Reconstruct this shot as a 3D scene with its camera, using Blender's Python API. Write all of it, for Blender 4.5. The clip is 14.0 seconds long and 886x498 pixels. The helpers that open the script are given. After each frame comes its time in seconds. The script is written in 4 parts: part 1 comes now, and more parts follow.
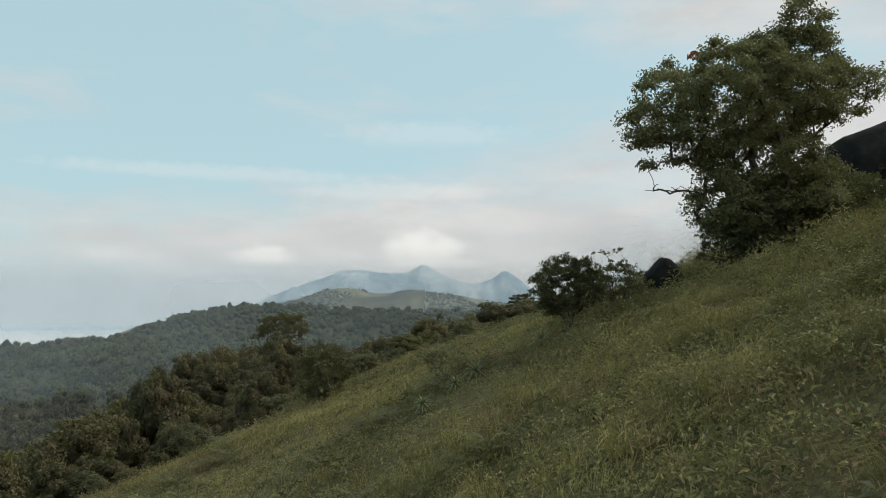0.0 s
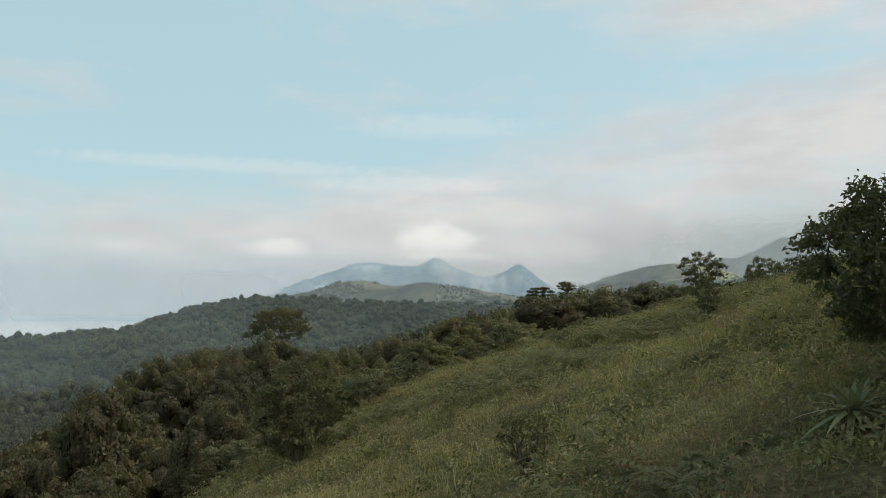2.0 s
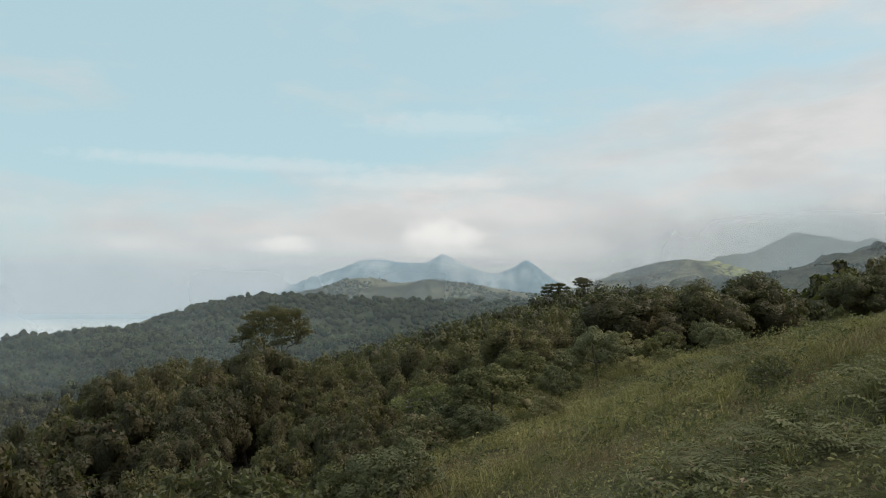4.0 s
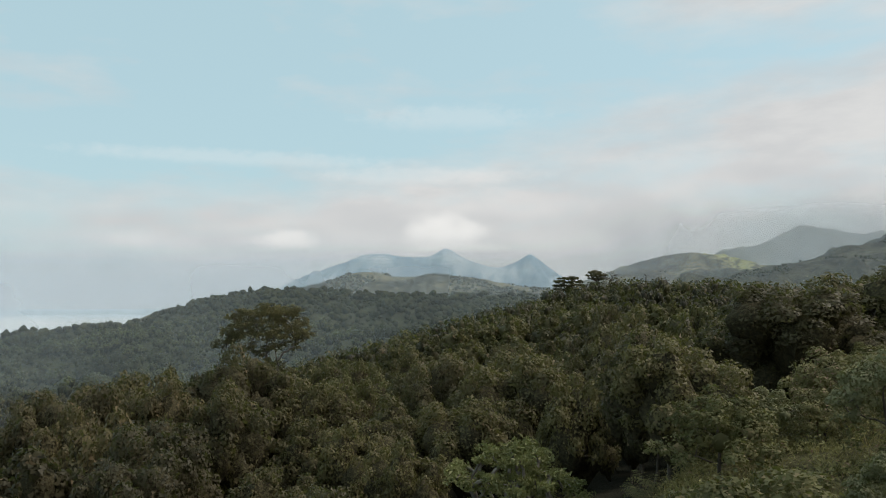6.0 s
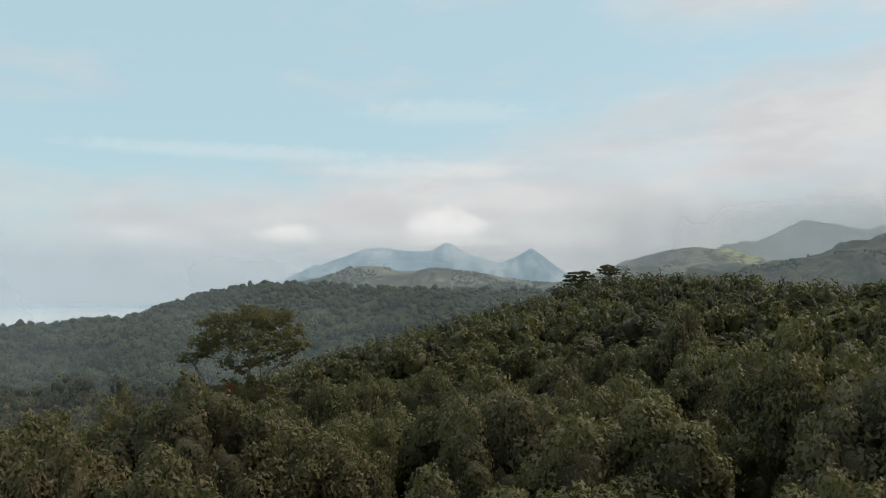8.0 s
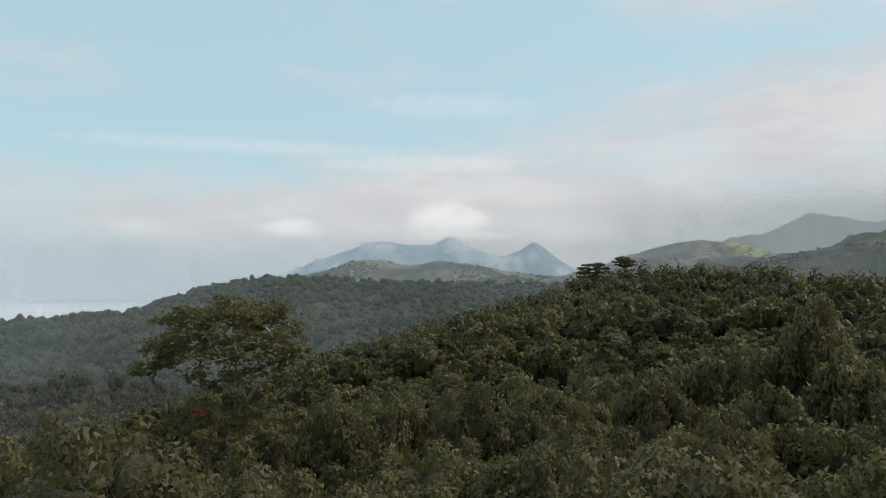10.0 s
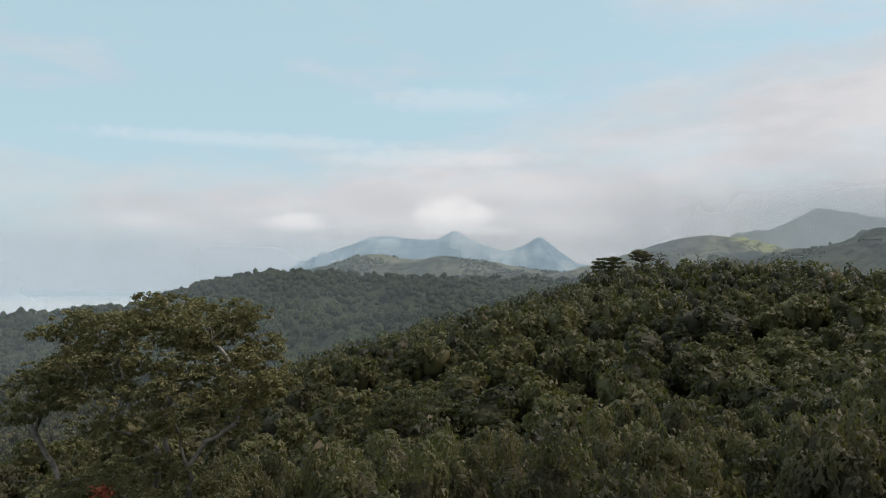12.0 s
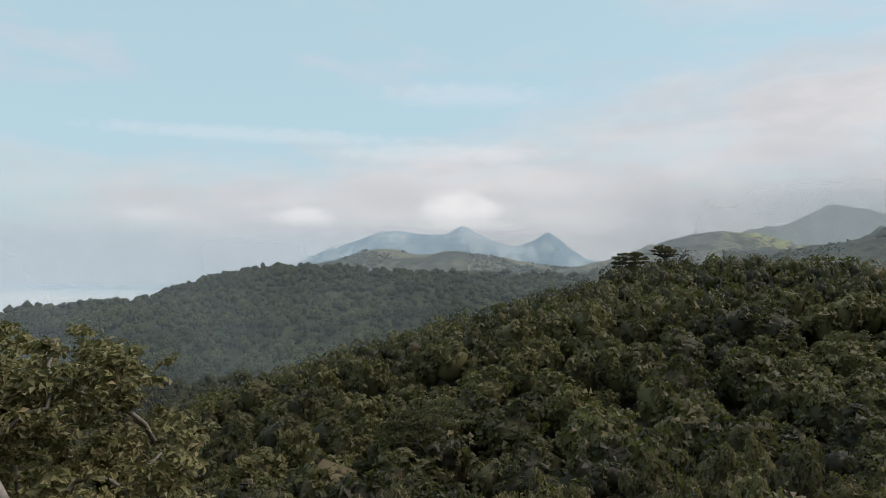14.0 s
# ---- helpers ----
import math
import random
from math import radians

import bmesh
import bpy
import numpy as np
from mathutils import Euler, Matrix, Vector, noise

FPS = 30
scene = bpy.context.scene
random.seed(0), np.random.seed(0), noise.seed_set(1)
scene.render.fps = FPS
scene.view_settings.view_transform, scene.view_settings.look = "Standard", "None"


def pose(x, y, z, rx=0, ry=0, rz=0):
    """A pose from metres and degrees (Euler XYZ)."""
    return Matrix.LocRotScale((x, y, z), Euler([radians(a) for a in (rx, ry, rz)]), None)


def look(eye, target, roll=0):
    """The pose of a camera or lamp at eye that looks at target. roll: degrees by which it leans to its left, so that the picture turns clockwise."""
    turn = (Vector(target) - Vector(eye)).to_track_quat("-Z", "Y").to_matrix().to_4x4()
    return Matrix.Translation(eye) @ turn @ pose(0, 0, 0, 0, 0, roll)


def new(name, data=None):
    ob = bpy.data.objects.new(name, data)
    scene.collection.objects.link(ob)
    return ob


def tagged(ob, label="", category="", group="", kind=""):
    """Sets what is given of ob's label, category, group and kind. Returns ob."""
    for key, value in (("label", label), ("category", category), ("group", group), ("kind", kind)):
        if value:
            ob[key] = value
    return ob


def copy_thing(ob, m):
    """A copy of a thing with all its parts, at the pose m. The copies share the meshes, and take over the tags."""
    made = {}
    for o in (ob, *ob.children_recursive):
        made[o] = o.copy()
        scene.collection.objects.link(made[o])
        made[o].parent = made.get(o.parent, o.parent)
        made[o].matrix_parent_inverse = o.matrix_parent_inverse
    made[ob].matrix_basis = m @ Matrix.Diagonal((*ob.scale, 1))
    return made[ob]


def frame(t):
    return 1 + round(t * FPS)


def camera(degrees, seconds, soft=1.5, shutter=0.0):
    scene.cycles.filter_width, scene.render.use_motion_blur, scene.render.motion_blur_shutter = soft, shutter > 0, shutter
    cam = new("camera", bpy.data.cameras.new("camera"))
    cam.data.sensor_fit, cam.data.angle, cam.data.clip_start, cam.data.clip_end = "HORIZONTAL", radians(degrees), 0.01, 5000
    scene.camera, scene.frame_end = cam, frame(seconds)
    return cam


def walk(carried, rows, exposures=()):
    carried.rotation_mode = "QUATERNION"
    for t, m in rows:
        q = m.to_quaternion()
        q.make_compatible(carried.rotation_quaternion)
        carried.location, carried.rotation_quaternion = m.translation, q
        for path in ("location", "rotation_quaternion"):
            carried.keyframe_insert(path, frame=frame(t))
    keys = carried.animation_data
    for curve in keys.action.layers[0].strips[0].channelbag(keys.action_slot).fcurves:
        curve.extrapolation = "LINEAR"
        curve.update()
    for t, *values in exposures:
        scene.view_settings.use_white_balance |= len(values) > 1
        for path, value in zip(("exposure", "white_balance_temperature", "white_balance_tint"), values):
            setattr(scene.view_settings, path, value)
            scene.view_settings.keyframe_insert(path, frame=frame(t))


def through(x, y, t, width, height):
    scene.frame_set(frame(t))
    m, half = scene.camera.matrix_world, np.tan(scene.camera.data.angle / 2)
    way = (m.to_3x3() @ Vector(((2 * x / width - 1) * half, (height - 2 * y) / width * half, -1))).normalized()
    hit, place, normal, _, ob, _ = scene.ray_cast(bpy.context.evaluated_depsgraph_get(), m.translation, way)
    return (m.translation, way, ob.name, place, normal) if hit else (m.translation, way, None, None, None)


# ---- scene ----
cam = camera(62.0, 14.0, soft=1.0)
# seconds, x, y, z in metres, then yaw, pitch and lean in degrees
ROWS = [
    (0, -0.00, 0.00, 0.00, -0.02, 4.70, -0.12),
    (0.5, -0.24, 3.73, 0.05, 0.27, 4.52, 0.01),
    (1, -0.55, 7.47, 0.11, 0.56, 4.40, 0.13),
    (1.5, -0.92, 11.24, 0.17, 0.73, 4.29, 0.14),
    (2, -1.28, 15.00, 0.23, 0.93, 4.15, 0.13),
    (2.5, -1.67, 18.75, 0.29, 1.28, 4.03, 0.14),
    (3, -2.18, 22.46, 0.34, 1.37, 4.03, 0.07),
    (5.5, -5.48, 40.66, 0.33, 1.68, 3.56, -0.19),
    (6, -6.15, 44.24, 0.36, 1.71, 3.47, -0.21),
    (6.5, -6.81, 47.77, 0.44, 1.64, 3.34, -0.22),
    (7, -7.46, 51.28, 0.55, 1.65, 3.22, -0.20),
    (7.5, -8.09, 54.77, 0.66, 1.71, 3.09, -0.15),
    (8, -8.75, 58.23, 0.72, 1.76, 3.02, -0.09),
    (10.5, -12.25, 75.13, 0.13, 2.01, 2.45, -0.13),
    (11, -12.84, 78.49, 0.10, 2.09, 2.36, -0.05),
    (11.5, -13.38, 81.84, 0.10, 2.17, 2.24, 0.02),
    (12, -13.90, 85.19, 0.11, 2.26, 2.14, 0.05),
    (12.5, -14.43, 88.54, 0.12, 2.36, 2.06, 0.07),
    (13, -15.02, 91.86, 0.11, 2.50, 1.95, 0.16),
    (13.5, -15.65, 95.18, 0.12, 2.68, 1.87, 0.25),
    (14, -16.27, 98.50, 0.13, 2.88, 1.77, 0.31),
]
walk(cam, [(t, pose(x, y, z, 90 + pitch, -lean, yaw)) for t, x, y, z, yaw, pitch, lean in ROWS],
     [(0, 0, 6660, 8.4), (6, 0, 6620, 9.2), (8, 0, 6580, 10.2), (10.5, 0, 6520, 11.8), (14, 0, 6490, 13)])

# ---- sky and sun ----
SUN_SIDE, SUN_UP = 80.0, 52.0   # degrees clockwise from straight ahead, and above the horizon
SKY = 0.118


class Graph:
    """A small helper that adds nodes to a node tree and wires them."""

    def __init__(self, tree):
        self.tree = tree

    def add(self, kind, **inputs):
        node = self.tree.nodes.new(kind)
        for key, value in inputs.items():
            self.put(node.inputs[key.replace("_", " ")], value)
        return node

    def put(self, socket, value):
        if isinstance(value, bpy.types.NodeSocket):
            self.tree.links.new(value, socket)
        elif value is not None:
            socket.default_value = value

    def math(self, op, a, b=None, c=None, clamp=False):
        node = self.tree.nodes.new("ShaderNodeMath")
        node.operation, node.use_clamp = op, clamp
        for socket, value in zip(node.inputs, (a, b, c)):
            self.put(socket, value)
        return node.outputs[0]

    def mix(self, fac, a, b, blend="MIX"):
        node = self.tree.nodes.new("ShaderNodeMix")
        node.data_type, node.blend_type = "RGBA", blend
        self.put(node.inputs[0], fac)
        self.put(node.inputs[6], a)
        self.put(node.inputs[7], b)
        return node.outputs[2]

    def noise(self, vector, scale, detail=4.0, rough=0.55):
        node = self.tree.nodes.new("ShaderNodeTexNoise")
        self.put(node.inputs["Vector"], vector)
        node.inputs["Scale"].default_value = scale
        node.inputs["Detail"].default_value = detail
        node.inputs["Roughness"].default_value = rough
        return node.outputs["Fac"]

    def span(self, value, low, high, out_low=0.0, out_high=1.0):
        node = self.tree.nodes.new("ShaderNodeMapRange")
        node.interpolation_type = "SMOOTHSTEP"
        for socket, v in zip(node.inputs, (value, low, high, out_low, out_high)):
            self.put(socket, v)
        return node.outputs[0]


world = bpy.data.worlds.new("sky")
scene.world = world
world.use_nodes = True
world.node_tree.nodes.clear()
g = Graph(world.node_tree)
air = g.tree.nodes.new("ShaderNodeTexSky")
air.sky_type, air.sun_disc = "NISHITA", False
air.sun_elevation, air.sun_rotation = radians(SUN_UP), radians(SUN_SIDE)
air.air_density, air.dust_density, air.ozone_density = 1.0, 2.0, 1.5
way = g.tree.nodes.new("ShaderNodeTexCoord").outputs["Generated"]
split = g.add("ShaderNodeSeparateXYZ", Vector=way)
across = g.math("DEGREES", g.math("ARCTAN2", split.outputs[0], split.outputs[1]))
above = g.math("DEGREES", g.math("ARCSINE", split.outputs[2]))


def sky_place(wide, high, seed):
    """Angles on the sky, divided by the size of a cloud."""
    return g.add("ShaderNodeCombineXYZ", X=g.math("DIVIDE", across, wide), Y=g.math("DIVIDE", above, high), Z=seed).outputs[0]


# cloud cover: closed over the horizon, banks to the sun's side, open above
big = g.noise(sky_place(16.0, 5.0, 3.3), 1.0, 5.0, 0.5)
fine = g.noise(sky_place(5.0, 1.6, 8.1), 1.0, 5.0, 0.55)
lean = g.math("ADD", g.math("MULTIPLY", above, 1.0), g.math("MULTIPLY", across, -0.16))
cover = g.span(lean, 15.5, 5.0)
cover = g.math("ADD", cover, g.math("MULTIPLY", g.math("SUBTRACT", big, 0.5), 1.9))
cover = g.math("ADD", cover, g.math("MULTIPLY", g.math("SUBTRACT", fine, 0.5), 0.9))
high_bank = g.math("MULTIPLY", g.span(above, 15.5, 20.5), g.span(across, 2.0, 26.0, 0.0, 0.85))
cover = g.math("ADD", cover, high_bank, clamp=True)
clear = g.mix(0.72, air.outputs[0], (4.55, 6.45, 6.95, 1.0))
shade = g.noise(sky_place(9.0, 3.0, 1.7), 1.0, 6.0, 0.6)
grey = g.mix(g.span(shade, 0.3, 0.7), (5.15, 5.17, 5.3, 1.0), (6.15, 6.09, 6.1, 1.0))
sky = g.mix(g.math("MULTIPLY", cover, 0.92), clear, grey)
# bluish haze low over the plain, away from the sun
haze = g.math("MULTIPLY", g.span(above, 5.5, 0.5), g.span(across, -2.0, -16.0))
sky = g.mix(g.math("MULTIPLY", haze, 0.85), sky, (5.0, 5.75, 6.35, 1.0))


def puff(at, up, wide, high, seed):
    """A small bright heap of cloud: a soft oval with a ragged rim and a flat base."""
    a = g.math("DIVIDE", g.math("SUBTRACT", across, at), wide)
    b = g.math("DIVIDE", g.math("SUBTRACT", above, up), high)
    rag = g.math("MULTIPLY", g.math("SUBTRACT", g.noise(sky_place(1.4, 0.9, seed), 1.0, 6.0, 0.6), 0.5), 1.9)
    r = g.math("ADD", g.math("ADD", g.math("MULTIPLY", a, a), g.math("MULTIPLY", b, b)), rag)
    return g.math("MULTIPLY", g.span(r, 1.15, 0.0), g.span(b, -1.0, 0.0))


for at, up, wide, high, seed, strength in ((-13.6, 4.05, 2.7, 1.05, 2.2, 0.85), (-1.4, 4.7, 3.5, 1.8, 5.7, 1.0), (-0.6, 3.5, 4.6, 0.5, 9.4, 0.5), (-24.5, 3.9, 2.2, 0.8, 4.4, 0.25),
                                              (-17.0, 10.1, 14.0, 0.8, 6.1, 0.22), (-3.0, 9.0, 10.0, 0.9, 7.3, 0.25), (-1.0, 13.4, 8.0, 1.3, 3.8, 0.2)):
    sky = g.mix(g.math("MULTIPLY", puff(at, up, wide, high, seed), strength), sky, (7.4, 7.4, 7.35, 1.0))
back = g.add("ShaderNodeBackground", Color=sky, Strength=SKY)
out = g.tree.nodes.new("ShaderNodeOutputWorld")
g.tree.links.new(back.outputs[0], out.inputs[0])

sun = new("sun", bpy.data.lights.new("sun", "SUN"))
sun.data.energy, sun.data.angle, sun.data.color = 2.2, radians(20), (1.0, 0.95, 0.88)
a, e = radians(SUN_SIDE), radians(SUN_UP)
sun.matrix_world = look((math.sin(a) * math.cos(e), math.cos(a) * math.cos(e), math.sin(e)), (0, 0, 0))


# ---- materials ----


def material(name):
    mat = bpy.data.materials.new(name)
    mat.use_nodes = True
    mat.node_tree.nodes.clear()
    return mat, Graph(mat.node_tree)


def finish(g, shader):
    out = g.tree.nodes.new("ShaderNodeOutputMaterial")
    g.tree.links.new(shader, out.inputs[0])


def position(g):
    return g.tree.nodes.new("ShaderNodeNewGeometry").outputs["Position"]


def leaves(name, dark, light, odd, patch=9.0, oddness=0.08, through=0.25, gloss=0.5, dry=None, shine=0.3, motley=0.4):
    """Foliage: the colour drifts from tree to tree and from leaf to leaf; some light comes through."""
    mat, g = material(name)
    geo = g.tree.nodes.new("ShaderNodeNewGeometry")
    own = g.tree.nodes.new("ShaderNodeObjectInfo").outputs["Random"]
    leaf = geo.outputs["Random Per Island"]
    drift = g.noise(geo.outputs["Position"], 1.0 / patch, 2.0)
    tone = g.tree.nodes.new("ShaderNodeAttribute")
    tone.attribute_name = "tone"
    own = g.math("ADD", g.math("MULTIPLY_ADD", own, 1.05, -0.3), tone.outputs["Fac"])
    t = g.math("ADD", own, g.math("ADD", g.math("MULTIPLY", leaf, motley), g.span(drift, 0.3, 0.7, -0.28, 0.36)), clamp=True)
    colour = g.mix(t, (*dark, 1), (*light, 1))
    if dry:
        colour = g.mix(g.span(g.noise(geo.outputs["Position"], 0.42, 3.0), 0.53, 0.68, 0.0, 0.75), colour, (*dry, 1))
    colour = g.mix(g.span(leaf, 1.0 - oddness, 1.0 - oddness * 0.6), colour, (*odd, 1))
    body = g.add("ShaderNodeBsdfPrincipled", Base_Color=colour, Roughness=gloss)
    body.inputs["Specular IOR Level"].default_value = shine
    glow = g.add("ShaderNodeBsdfTranslucent", Color=g.mix(0.5, colour, (0.12, 0.16, 0.02, 1)))
    mix = g.add("ShaderNodeMixShader", Fac=through)
    g.tree.links.new(body.outputs[0], mix.inputs[1])
    g.tree.links.new(glow.outputs[0], mix.inputs[2])
    finish(g, mix.outputs[0])
    return mat


def bark(name, dark, light, scale=6.0, shine=0.5):
    mat, g = material(name)
    p = position(g)
    n = g.noise(p, scale, 6.0, 0.65)
    m = g.noise(p, scale * 0.2, 3.0)
    colour = g.mix(g.span(g.math("ADD", g.math("MULTIPLY", n, 0.6), g.math("MULTIPLY", m, 0.4)), 0.35, 0.65), (*dark, 1), (*light, 1))
    body = g.add("ShaderNodeBsdfPrincipled", Base_Color=colour, Roughness=0.9)
    body.inputs["Specular IOR Level"].default_value = shine
    bump = g.add("ShaderNodeBump", Strength=0.6, Distance=0.03, Height=n)
    g.tree.links.new(bump.outputs[0], body.inputs["Normal"])
    finish(g, body.outputs[0])
    return mat


def soil(name, tones, scales, rough=0.95, relief=0.15, patch=None):
    """Ground cover of four tones, mixed by two scales of noise. patch: a sunlit strip put into the colour."""
    mat, g = material(name)
    p = position(g)
    a, b = g.noise(p, scales[0], 5.0), g.noise(p, scales[1], 6.0, 0.65)
    low = g.mix(g.span(b, 0.35, 0.65), (*tones[0], 1), (*tones[1], 1))
    high = g.mix(g.span(b, 0.35, 0.65), (*tones[2], 1), (*tones[3], 1))
    colour = g.mix(g.span(a, 0.4, 0.6), low, high)
    body = g.add("ShaderNodeBsdfPrincipled", Base_Color=colour, Roughness=rough)
    body.inputs["Specular IOR Level"].default_value = 0.1
    if patch:
        # a sunlit strip between two lines, painted into the base colour
        x = g.add("ShaderNodeSeparateXYZ", Vector=p).outputs[0]
        where = g.math("MULTIPLY", g.span(x, patch[0], patch[0] + 45), g.span(x, patch[1], patch[1] - 60))
        colour = g.mix(g.math("MULTIPLY", where, g.span(b, 0.38, 0.55)), colour, (*patch[2], 1))
        g.tree.links.new(colour, body.inputs["Base Color"])
    bump = g.add("ShaderNodeBump", Strength=0.8, Distance=relief, Height=b)
    g.tree.links.new(bump.outputs[0], body.inputs["Normal"])
    finish(g, body.outputs[0])
    return mat


def ground_cover(name, turf, dark_floor, scales):
    """Turf and forest floor in one, by the share of wood at each place."""
    mat, g = material(name)
    p = position(g)
    a, b = g.noise(p, scales[0], 5.0), g.noise(p, scales[1], 6.0, 0.65)
    pair = [g.mix(g.span(a, 0.4, 0.6), g.mix(g.span(b, 0.35, 0.65), (*t[0], 1), (*t[1], 1)), g.mix(g.span(b, 0.35, 0.65), (*t[2], 1), (*t[3], 1))) for t in (turf, dark_floor)]
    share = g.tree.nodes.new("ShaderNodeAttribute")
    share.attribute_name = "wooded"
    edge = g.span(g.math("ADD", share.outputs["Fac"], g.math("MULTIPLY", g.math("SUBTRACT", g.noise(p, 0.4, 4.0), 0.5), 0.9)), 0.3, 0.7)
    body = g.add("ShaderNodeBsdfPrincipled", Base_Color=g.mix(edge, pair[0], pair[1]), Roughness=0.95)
    body.inputs["Specular IOR Level"].default_value = 0.1
    bump = g.add("ShaderNodeBump", Strength=0.8, Distance=0.15, Height=b)
    g.tree.links.new(bump.outputs[0], body.inputs["Normal"])
    finish(g, body.outputs[0])
    return mat


def mist(name, colour, thick, scale, seed, low, high, side_off, side_on):
    """A thin sheet of lit mist, ragged by noise, denser between two heights."""
    mat, g = material(name)
    p = position(g)
    shift = g.add("ShaderNodeVectorMath")
    shift.inputs[0].default_value = (0, 0, 0)
    g.tree.links.new(p, shift.inputs[0])
    shift.inputs[1].default_value = (seed * 137.0, 0, seed * 31.0)
    n = g.noise(shift.outputs[0], scale, 5.0, 0.55)
    axes = g.add("ShaderNodeSeparateXYZ", Vector=p)
    amount = g.math("MULTIPLY", g.math("MULTIPLY", g.span(n, 0.2, 0.75, 0.35, 1.0), g.span(axes.outputs[2], high, low)), thick)
    amount = g.math("MULTIPLY", amount, g.span(axes.outputs[0], side_off, side_on))
    lit = g.add("ShaderNodeBsdfDiffuse", Color=(*colour, 1))
    back = g.add("ShaderNodeBsdfTranslucent", Color=(*colour, 1))
    both = g.add("ShaderNodeMixShader", Fac=0.5)
    g.tree.links.new(lit.outputs[0], both.inputs[1])
    g.tree.links.new(back.outputs[0], both.inputs[2])
    clear = g.tree.nodes.new("ShaderNodeBsdfTransparent")
    mix = g.add("ShaderNodeMixShader", Fac=amount)
    g.tree.links.new(clear.outputs[0], mix.inputs[1])
    g.tree.links.new(both.outputs[0], mix.inputs[2])
    finish(g, mix.outputs[0])
    return mat


LEAF_FOREST = leaves("forest_leaves", (0.07, 0.06, 0.034), (0.157, 0.132, 0.06), (0.18, 0.132, 0.075), 9.0, 0.05, 0.36, shine=0.2)
LEAF_WOOD = leaves("hollow_leaves", (0.045, 0.039, 0.025), (0.127, 0.113, 0.049), (0.18, 0.134, 0.075), 14.0, 0.04, 0.34, shine=0.2, motley=0.26)
LEAF_FAR = leaves("far_forest_leaves", (0.022, 0.024, 0.013), (0.096, 0.1, 0.036), (0.09, 0.078, 0.04), 90.0, 0.05, shine=0.2)
LEAF_DARK = leaves("dark_leaves", (0.055, 0.054, 0.03), (0.155, 0.147, 0.07), (0.2, 0.155, 0.085), 6.0, 0.04, 0.32)
LEAF_LIGHT = leaves("light_leaves", (0.08, 0.074, 0.036), (0.178, 0.158, 0.07), (0.24, 0.192, 0.11), 5.0, 0.05, 0.36, shine=0.2)
LEAF_SPIKE = leaves("rosette_leaves", (0.16, 0.175, 0.085), (0.27, 0.28, 0.14), (0.18, 0.16, 0.09), 5.0, 0.05)
LEAF_SHADY = leaves("shady_leaves", (0.068, 0.06, 0.036), (0.14, 0.112, 0.061), (0.15, 0.113, 0.066), 6.0, 0.04, 0.36, shine=0.2)
LEAF_LOOSE = leaves("loose_leaves", (0.072, 0.058, 0.033), (0.15, 0.12, 0.06), (0.22, 0.158, 0.09), 4.0, 0.1, 0.36, shine=0.2)
LEAF_OLIVE = leaves("olive_leaves", (0.09, 0.085, 0.038), (0.245, 0.218, 0.095), (0.3, 0.23, 0.12), 2.5, 0.1)
LEAF_RED = leaves("red_leaves", (0.22, 0.04, 0.02), (0.35, 0.09, 0.04), (0.3, 0.12, 0.05), 2.0, 0.1)
LEAF_TALL = leaves("tall_tree_leaves", (0.09, 0.087, 0.047), (0.25, 0.236, 0.115), (0.22, 0.18, 0.1), 4.0, 0.05, 0.32)
GRASS = leaves("grass_blades", (0.175, 0.156, 0.062), (0.325, 0.283, 0.112), (0.22, 0.175, 0.1), 3.0, 0.03, 0.3, 0.8, (0.2, 0.135, 0.085), motley=0.25)
HERB = leaves("herb_leaves", (0.14, 0.124, 0.06), (0.32, 0.286, 0.132), (0.22, 0.15, 0.1), 3.5, 0.03, 0.3, 0.85, (0.22, 0.13, 0.095), motley=0.14)
FERN = leaves("fern_leaves", (0.1, 0.1, 0.042), (0.24, 0.225, 0.09), (0.2, 0.14, 0.08), 2.0, 0.05, 0.3, 0.75)
LEAF_LIGHT_PLAIN = leaves("weed_leaves", (0.075, 0.078, 0.036), (0.2, 0.195, 0.1), (0.24, 0.2, 0.12), 3.0, 0.06, 0.3, 0.7)
WEED = leaves("undergrowth_leaves", (0.13, 0.118, 0.055), (0.33, 0.29, 0.13), (0.3, 0.2, 0.14), 1.5, 0.12, 0.3, 0.75, motley=0.3)
LEAF_SHRUB = leaves("shrub_leaves", (0.085, 0.084, 0.035), (0.205, 0.19, 0.08), (0.24, 0.19, 0.1), 2.5, 0.08, 0.34, 0.75)
LEAF_BRIGHT = leaves("bright_leaves", (0.15, 0.155, 0.065), (0.3, 0.295, 0.12), (0.24, 0.22, 0.1), 2.0, 0.06, 0.35)
RED_WEED = leaves("red_weed_leaves", (0.1, 0.055, 0.038), (0.24, 0.13, 0.085), (0.2, 0.17, 0.08), 1.5, 0.15, 0.3, 0.75, motley=0.5)
OLD_BARK = bark("old_bark", (0.09, 0.078, 0.064), (0.3, 0.27, 0.23), 4.0)
BARK = bark("bark", (0.05, 0.04, 0.03), (0.14, 0.115, 0.09))
TWIG = bark("dead_twigs", (0.09, 0.055, 0.04), (0.24, 0.16, 0.12), 8.0)
PALE_BARK = bark("pale_bark", (0.09, 0.078, 0.062), (0.26, 0.23, 0.19), 4.0)
STONE = bark("dark_stone", (0.012, 0.011, 0.01), (0.034, 0.032, 0.03), 1.6, 0.1)
